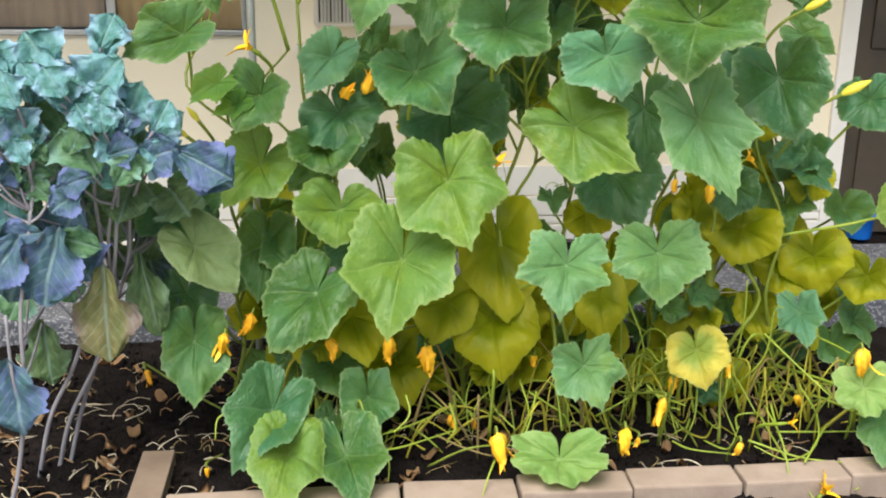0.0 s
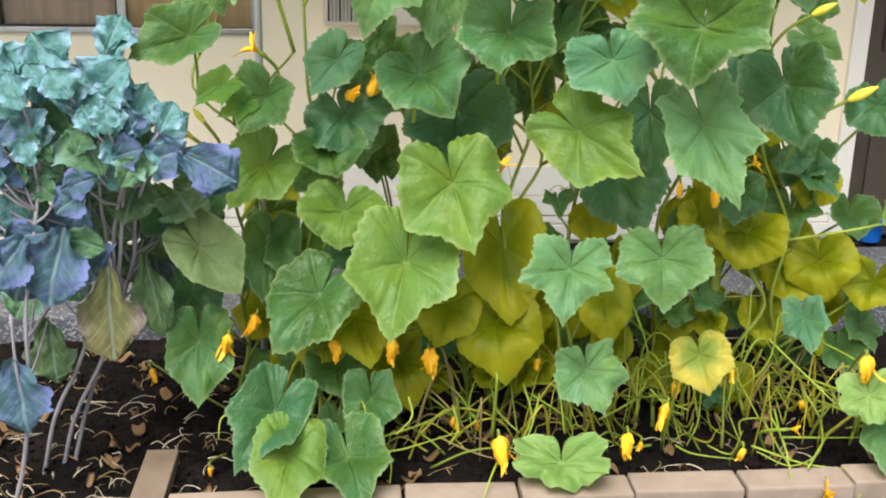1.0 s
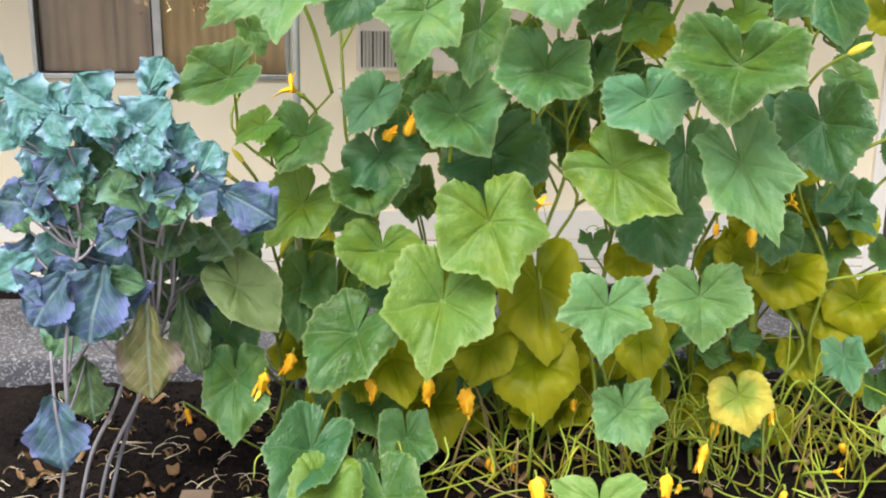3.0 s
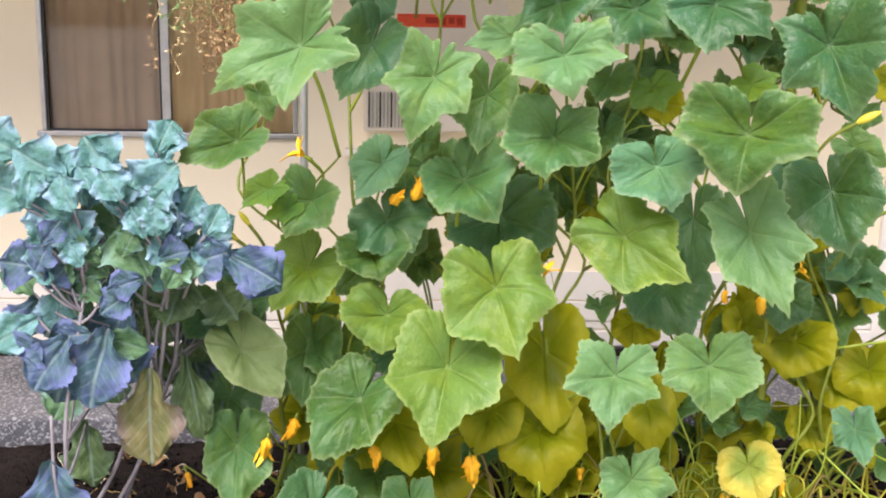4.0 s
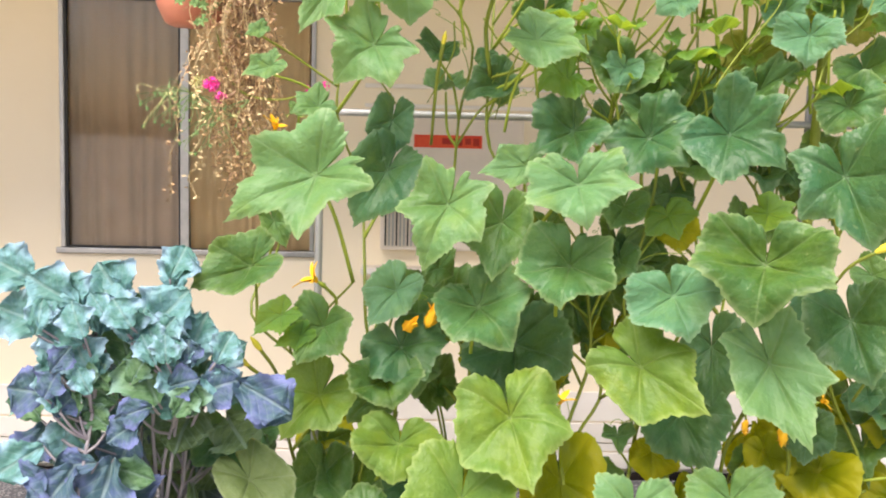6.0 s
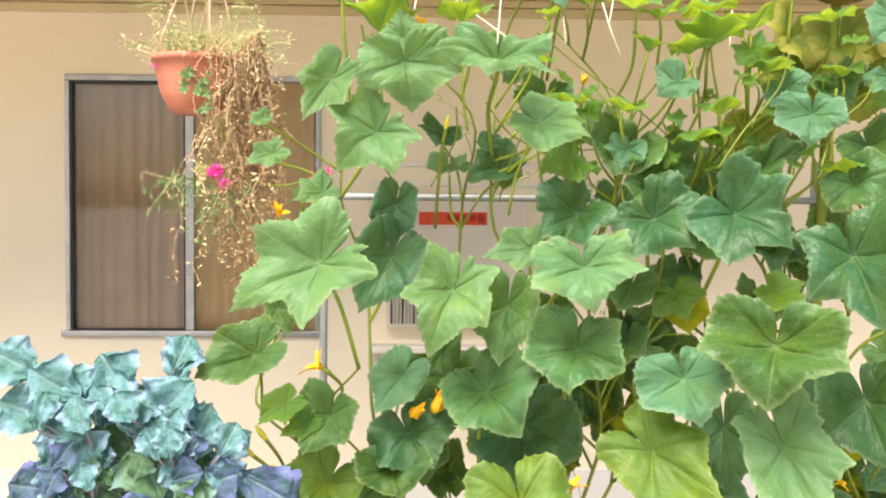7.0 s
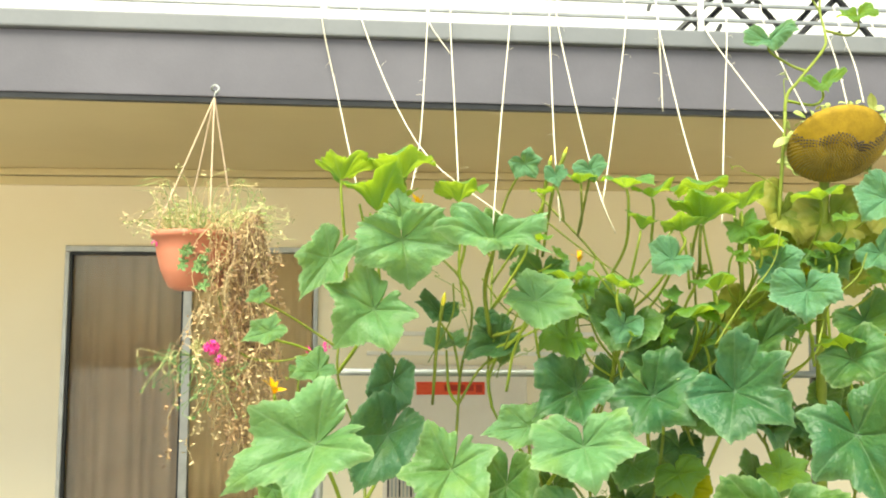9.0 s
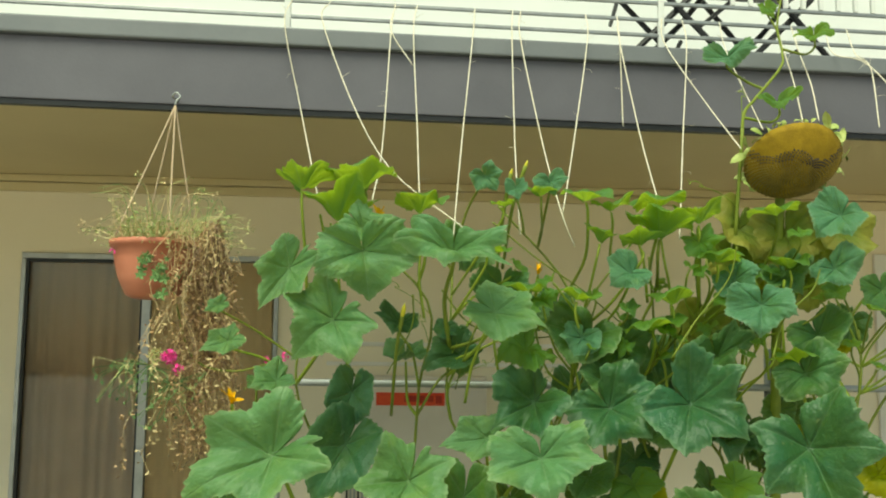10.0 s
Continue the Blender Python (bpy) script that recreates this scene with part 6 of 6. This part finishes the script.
q = random.Random(21)
DRYDARK = plain("dark_dry_leaf", (0.17, 0.10, 0.06), (0.34, 0.22, 0.13), 9, 0.8, 0.3)
GRASS_GREEN = plain("thin_green_grass", (0.17, 0.27, 0.07), (0.34, 0.40, 0.14), 6, 0.7, 0.2)
bm = bmesh.new()
for i in range(300):
    a, r = q.uniform(0, math.tau), 0.11 * math.sqrt(q.random())
    s = Vector((BX + r * math.cos(a) + 0.02, BY + r * math.sin(a), BZ - 0.02))
    long = q.random() < 0.1
    out = Vector((math.cos(a), math.sin(a) * 0.7, 0)) * q.uniform(0.02, 0.13 if not long else 0.2) + Vector((q.uniform(-0.03, 0.06), 0, 0))
    h = q.uniform(0.03, 0.15) if not long else q.uniform(0.16, 0.28)
    nf = len(bm.faces)
    k1 = Vector((q.uniform(-0.04, 0.04), q.uniform(-0.03, 0.03), q.uniform(-0.02, 0.03)))
    tip = s + out + Vector((q.uniform(-0.03, 0.03), 0, h * q.uniform(0.3, 1.0)))
    tube(bm, [s, s + out * 0.3 + k1 + Vector((0, 0, h * 0.6)), tip], 0.0016, 0.0006, 3, 4, False)
    if q.random() < 0.55:
        for _k in range(5):
            c = tip + Vector((q.uniform(-0.012, 0.012), q.uniform(-0.01, 0.01), q.uniform(-0.02, 0.012)))
            n = Vector((q.uniform(-1, 1), q.uniform(-1, 1), q.uniform(-1, 1))).normalized()
            t2 = n.orthogonal().normalized()
            w = q.uniform(0.003, 0.0065)
            bm.faces.new([bm.verts.new(c + v) for v in (n * -w, t2 * w * 0.5, n * w, t2 * -w * 0.5)])
    bm.faces.ensure_lookup_table()
    k = q.choice((0, 0, 1, 2))
    for f in bm.faces[nf:]:
        f.material_index = k
part("grass", bm, [GRASS, GRASS_GREEN, STRAW], basket, "matted fading yellow-green grass")
for _ in range(175):
    bm = bmesh.new()
    a = q.uniform(-0.7, 0.9) if q.random() < 0.9 else q.uniform(-1.8, -0.7)
    s = Vector((BX + 0.05 + 0.10 * math.cos(a), BY + 0.10 * math.sin(a), BZ))
    fall = q.uniform(0.2, 0.66) if q.random() < 0.75 else q.uniform(0.05, 0.2)
    dx = q.uniform(-0.10, 0.09)
    mm = s + Vector((0.04, -0.04, q.uniform(0.0, 0.06)))
    line = [s, mm]
    steps = max(3, int(fall / 0.06))
    for k in range(1, steps + 1):
        f = k / steps
        line.append(s + Vector((0.03 + dx * f ** 0.8 + q.gauss(0, 0.016), -0.04 + q.gauss(0, 0.014), -fall * f + q.uniform(-0.02, 0.02))))
    tube(bm, line, 0.0013, 0.0008, 3, 3, False)
    for c in spline(line[1:], 9):
        if q.random() < 0.85:
            n = Vector((q.uniform(-1, 1), q.uniform(-1, 1), q.uniform(-1, 1))).normalized()
            t2 = n.orthogonal().normalized()
            w = q.uniform(0.004, 0.010)
            o = c + n * q.uniform(0.002, 0.022)
            fc = bm.faces.new([bm.verts.new(o + v) for v in (n * -w, t2 * w * 0.42 + n * 0.002, n * w, t2 * -w * 0.36)])
            fc.material_index = 1
    part("trailing_stem", bm, [q.choice((STRAW, STRAW, DRYLEAF, DRYDARK)), q.choice((DRYLEAF, STRAW, DRYDARK, DRYDARK, DRYLEAF))], basket, "dry tan trailing stem with shrivelled leaves")


def small_leaf(b, c, n, w):
    """A small rounded scalloped leaf at c facing n."""
    t2 = n.orthogonal().normalized()
    t3 = n.cross(t2)
    mid_v = b.verts.new(c - n * w * 0.2)
    ring = [b.verts.new(c + (t2 * math.cos(k * math.tau / 14) + t3 * math.sin(k * math.tau / 14)) * w * (0.38 + 0.75 * abs(math.cos(k * math.tau / 14 * 2.5)) ** 1.5) + n * 0.22 * w * math.sin(k * 2.2)) for k in range(14)]
    for k in range(14):
        b.faces.new((mid_v, ring[k], ring[(k + 1) % 14]))


GERANIUM = plain("geranium_leaf", (0.10, 0.20, 0.06), (0.20, 0.30, 0.11), 12, 0.55, 0.3)


def sprig(x, z, n, spread, seed, label):
    g = random.Random(seed)
    foot = Vector((BX + 0.06, BY - 0.1, BZ - 0.02))
    hub = Vector((x, BY - 0.08, z + spread * 0.8))
    sp = part("sprig", tube(bmesh.new(), [hub, Vector((x * 0.5 + foot.x * 0.5 + 0.02, BY - 0.1, (z + foot.z) / 2)), foot], 0.0007, 0.0009, 4, 5, False), STRAW, basket, label)
    for _ in range(n):
        b = bmesh.new()
        c = Vector((x + g.uniform(-spread, spread) * 1.3, BY - 0.12 + g.uniform(-0.05, 0.05), z + g.uniform(-spread, spread)))
        small_leaf(b, c, Vector((g.uniform(-0.8, 0.8), -1, g.uniform(-0.3, 0.9))).normalized(), g.uniform(0.003, 0.0075) if z < 1.6 else g.uniform(0.008, 0.020))
        tube(b, [c, c + Vector((g.uniform(-0.02, 0.02), 0.02, 0.02)), hub], 0.0009, 0.0009, 4, 3, False)
        lf = new("sprig_leaf", link_mesh("sprig_leaf", b, GERANIUM if z > 1.6 or g.random() < 0.85 else GRASS))
        lf.parent = sp
        lf.matrix_parent_inverse = Matrix()
    return sp


sprig(-0.715, 1.86, 22, 0.034, 1, "green geranium leaves")
sprig(-0.66, 1.80, 7, 0.045, 2, "green geranium leaves")
sprig(-0.735, 1.53, 34, 0.080, 3, "grey-green drooping leaves")
sprig(-0.67, 1.49, 24, 0.07, 4, "grey-green drooping leaves")
sprig(-0.80, 1.545, 14, 0.06, 9, "grey-green drooping leaves")


def blossom(x, y, z, r, n, seed):
    g = random.Random(seed)
    b = bmesh.new()
    for _ in range(n):
        d = Vector((g.gauss(0, 1), g.gauss(0, 1) - 0.6, g.gauss(0, 1))).normalized()
        small_leaf(b, Vector((x, y, z)) + d * r * g.uniform(0.5, 1), d, r * 0.42)
    return part("blossom", b, PINK, basket, "bright pink geranium blossom")


blossom(-0.678, 0.27, 1.617, 0.026, 16, 1)
blossom(-0.650, 0.27, 1.585, 0.018, 10, 2)
blossom(-0.364, 0.27, 1.620, 0.014, 8, 3)
blossom(-0.409, 0.27, 1.611, 0.012, 7, 4)
blossom(-0.842, 0.27, 1.904, 0.011, 7, 5)
part("sprig", tube(bmesh.new(), [(-0.37, 0.27, 1.615), (-0.5, 0.28, 1.58), (-0.62, 0.3, 1.62), (-0.68, 0.32, 1.8)], 0.0022, 0.0022, 5, 6), STEM_GREEN, basket)
for k in range(9):
    bm = bmesh.new()
    small_leaf(bm, Vector((-0.715 + q.uniform(-.015, .015), 0.28, 1.62 + q.uniform(-.02, .02))), Vector((q.uniform(-.5, .5), -1, q.uniform(-.3, .5))).normalized(), 0.012)
    part("sprig_leaf", bm, GRASS, basket, "yellowing leaf")


# ---- sunflowers ----
def sunflower(centre, radius, tilt, turn, root, label):
    s = thing("sunflower", root, label, "sunflower", "sunflowers")
    m = pose(*centre, 90 + tilt, 0, turn)
    b = bmesh.new()
    sides, rings = 48, []
    for f in (0.02, 0.2, 0.4, 0.6, 0.78, 0.9, 1.0):
        rings.append([b.verts.new(m @ Vector((radius * f * math.cos(k * math.tau / sides), radius * f * math.sin(k * math.tau / sides), radius * (0.42 * (1 - f ** 2.4) + 0.03 * noise.noise(Vector((f * 4 * math.cos(k / 7.6), f * 4 * math.sin(k / 7.6), 0))))))) for k in range(sides)])
    back = [b.verts.new(m @ Vector((radius * 0.55 * math.cos(k * math.tau / sides), radius * 0.55 * math.sin(k * math.tau / sides), -0.25 * radius))) for k in range(sides)]
    rings.append(back)
    for a, c in zip(rings, rings[1:]):
        for k in range(sides):
            b.faces.new((a[k], a[(k + 1) % sides], c[(k + 1) % sides], c[k]))
    b.faces.new(rings[0])
    b.faces.new(back)
    part("disk", b, DISK, s, "broad drooping seed head, yellow-brown", True)
    b = bmesh.new()
    n = 900
    for i in range(n):
        f = math.sqrt((i + 0.5) / n)
        a = i * 2.399963
        x, y = radius * 0.98 * f * math.cos(a), radius * 0.98 * f * math.sin(a)
        lip = radius * (0.42 + 0.12 * math.sin(x / radius * 5 + 2.2))
        if y > lip:
            continue
        z = radius * 0.42 * (1 - f ** 2.4)
        c = Vector((x, y, z))
        nrm = Vector((x * 0.9 * f, y * 0.9 * f, radius * 0.55)).normalized()
        t2 = Vector((-math.sin(a), math.cos(a), 0))
        t3 = nrm.cross(t2)
        w, l, h = radius * 0.026, radius * 0.036, radius * 0.045
        base = [b.verts.new(m @ (c + t2 * w * u + t3 * l * v2)) for u, v2 in ((1, 0), (0, 1), (-1, 0), (0, -1))]
        top = b.verts.new(m @ (c + nrm * h))
        for k in range(4):
            fc = b.faces.new((base[k], base[(k + 1) % 4], top))
            fc.material_index = 0 if y > lip - radius * 0.2 else 1
    part("seed_mass", b, [SEED, SEEDPALE], s, "dark and olive striped seeds")
    g = random.Random(int(centre[0] * 100))
    for i in range(38):
        a = i * math.tau / 38 + g.uniform(-0.1, 0.1)
        side = abs(math.cos(a)) > 0.55
        b = bmesh.new()
        petal_blade(b, m @ Matrix.Rotation(a, 4, "Z") @ Matrix.Translation((radius * 0.96, 0, -0.012)) @ Euler((g.uniform(-1.1, 1.1), radians(95 + g.uniform(-75, 80)), g.uniform(-0.8, 0.8))).to_matrix().to_4x4(), radius * (g.uniform(0.20, 0.36) if side else g.uniform(0.08, 0.15)), radius * (0.22 if side else 0.12), g.uniform(1.2, 3.0) if i % 3 else g.uniform(-1.5, 0.0), i)
        part("sepal", b, SEPAL, s)
    bk = m @ Vector((0, 0, -0.22 * radius))
    out = (m.to_3x3() @ Vector((0, 0, -1))).normalized()
    c = Vector(centre)
    part("stem", tube(bmesh.new(), [bk, bk + out * 0.07 + Vector((0, 0, 0.015)), bk + out * 0.12 + Vector((0, 0, -0.10)), (root[0] * 0.3 + c.x * 0.7, c.y * 0.5 + root[1] * 0.5 + 0.08, c.z * 0.6), root], 0.011, 0.016, 10, 7), STEM_GREEN, s, "thick green stem", True)
    return s


big = sunflower((0.995, 0.02, 2.155), 0.130, 50, -4, (0.98, 0.2, -0.06), "drooping ripe sunflower head with seeds half gone")
SUN_LEAF = leaf_material("ageing_sunflower_leaf", (0.09, 0.15, 0.02), (0.19, 0.24, 0.035), (0.30, 0.34, 0.09), edge=(0.30, 0.28, 0.05))
SUN_LEAVES = [leaf_mesh("leaf", 0.03, 0.04, SUN_LEAF, 91 + i, 0.25) for i in range(2)]
for i, (x, y, z, rx, ry, rz, s) in enumerate(((0.88, 0.14, 1.98, 60, 10, 20, 0.20), (1.02, 0.14, 1.97, 70, -8, -15, 0.22), (1.16, 0.12, 1.98, 65, 5, 10, 0.20),
                                              (0.86, 0.15, 1.90, 75, 0, 10, 0.2), (0.80, 0.2, 1.72, 80, 0, 0, 0.2), (1.08, 0.15, 1.86, 70, 0, -20, 0.2))):
    lf = new("leaf", SUN_LEAVES[i % 2])
    lf.parent = big
    lf.matrix_parent_inverse = PLACE[big].inverted()
    lf.matrix_basis = pose(x, y, z, rx, ry, rz) @ Matrix.Diagonal((s, s, s, 1))
    lf["label"] = "large yellow-green sunflower leaf"

# ---- litter on the soil ----
q = random.Random(33)
bm = bmesh.new()
for _ in range(330):
    x, y = q.uniform(-1.25, -0.5), min(0.75, -0.5 + 1.25 * q.random() ** 1.7)
    if q.random() < 0.3:
        x, y = q.uniform(-0.5, 1.4), q.uniform(-0.27, 0.5)
    a, l, sweep = q.uniform(0, math.tau), q.uniform(0.025, 0.13), q.uniform(-2.6, 2.6)
    s, line = Vector((x, y, -0.031)), []
    for k in range(7):
        line.append(s + Vector((0, 0, 0.014 * math.sin(k * 0.52) + q.uniform(0, 0.004))))
        s = s + Vector((math.cos(a), math.sin(a), 0)) * l / 6
        a += sweep / 6 + q.uniform(-0.25, 0.25)
    nf = len(bm.faces)
    tube(bm, line, q.uniform(0.0008, 0.0021), 0.0006, 5, 3, False)
    bm.faces.ensure_lookup_table()
    k = q.choice((0, 0, 0, 1, 2))
    for f in bm.faces[nf:]:
        f.material_index = k
tagged(part("dry_twigs", bm, [CREAM, DRYLEAF, DRYSTEM], None), "scattered pale dry stems lying on the dark soil", "dry stems", kind="stuff")
for i in range(84):
    x, y = (q.uniform(-1.2, -0.5), q.uniform(-0.3, 0.8)) if i < 34 else (q.uniform(-0.45, 1.4), q.uniform(-0.27, 0.2))
    b = bmesh.new()
    w, l = q.uniform(0.006, 0.019), q.uniform(0.012, 0.036)
    rows = [[b.verts.new((k * w * (1 - (2 * j / 5 - 1) ** 2) ** 0.5 if 0 < j < 5 else k * 0.001, (j / 5 - 0.5) * 2 * l, 0.008 * abs(k) + 0.012 * math.sin(j * 1.1 + i))) for k in (-1, 0, 1)] for j in range(6)]
    for r0, r1 in zip(rows, rows[1:]):
        for k in range(2):
            b.faces.new((r0[k], r0[k + 1], r1[k + 1], r1[k]))
    bmesh.ops.solidify(b, geom=b.faces[:], thickness=0.0012)
    ob = part("fallen_leaf", b, DRYLEAF, None, smooth=True)
    ob.matrix_basis = pose(x, y, -0.020, q.uniform(-25, 25), q.uniform(-25, 25), q.uniform(0, 360))
    tagged(ob, "curled brown fallen leaf lying on the soil", "fallen leaf", "fallen leaves")

# crumbs of soil
q = random.Random(55)
verts, faces = [], []
ico = bmesh.new()
bmesh.ops.create_icosphere(ico, subdivisions=1, radius=1.0)
ico.verts.index_update()
shape = [v.co.copy() for v in ico.verts]
tris = [[v.index for v in f.verts] for f in ico.faces]
ico.free()
for _ in range(2600):
    x, y = (q.uniform(-1.3, -0.4), q.uniform(-0.58, 0.85)) if q.random() < 0.6 else (q.uniform(-0.4, 1.5), q.uniform(-0.28, 0.3))
    r = 0.003 + 0.011 * q.random() ** 3
    k0 = len(verts)
    for c in shape:
        w = r * q.uniform(0.7, 1.3)
        verts.append((x + c.x * w, y + c.y * w, -0.041 + 0.012 * q.random() + c.z * w * 0.8))
    faces += [[k0 + i for i in t] for t in tris]
me = bpy.data.meshes.new("soil_crumbs")
me.from_pydata(verts, [], faces)
me.materials.append(SOIL)
tagged(new("soil_crumbs", me), "dark crumbs and clods of garden soil", "soil", kind="stuff")
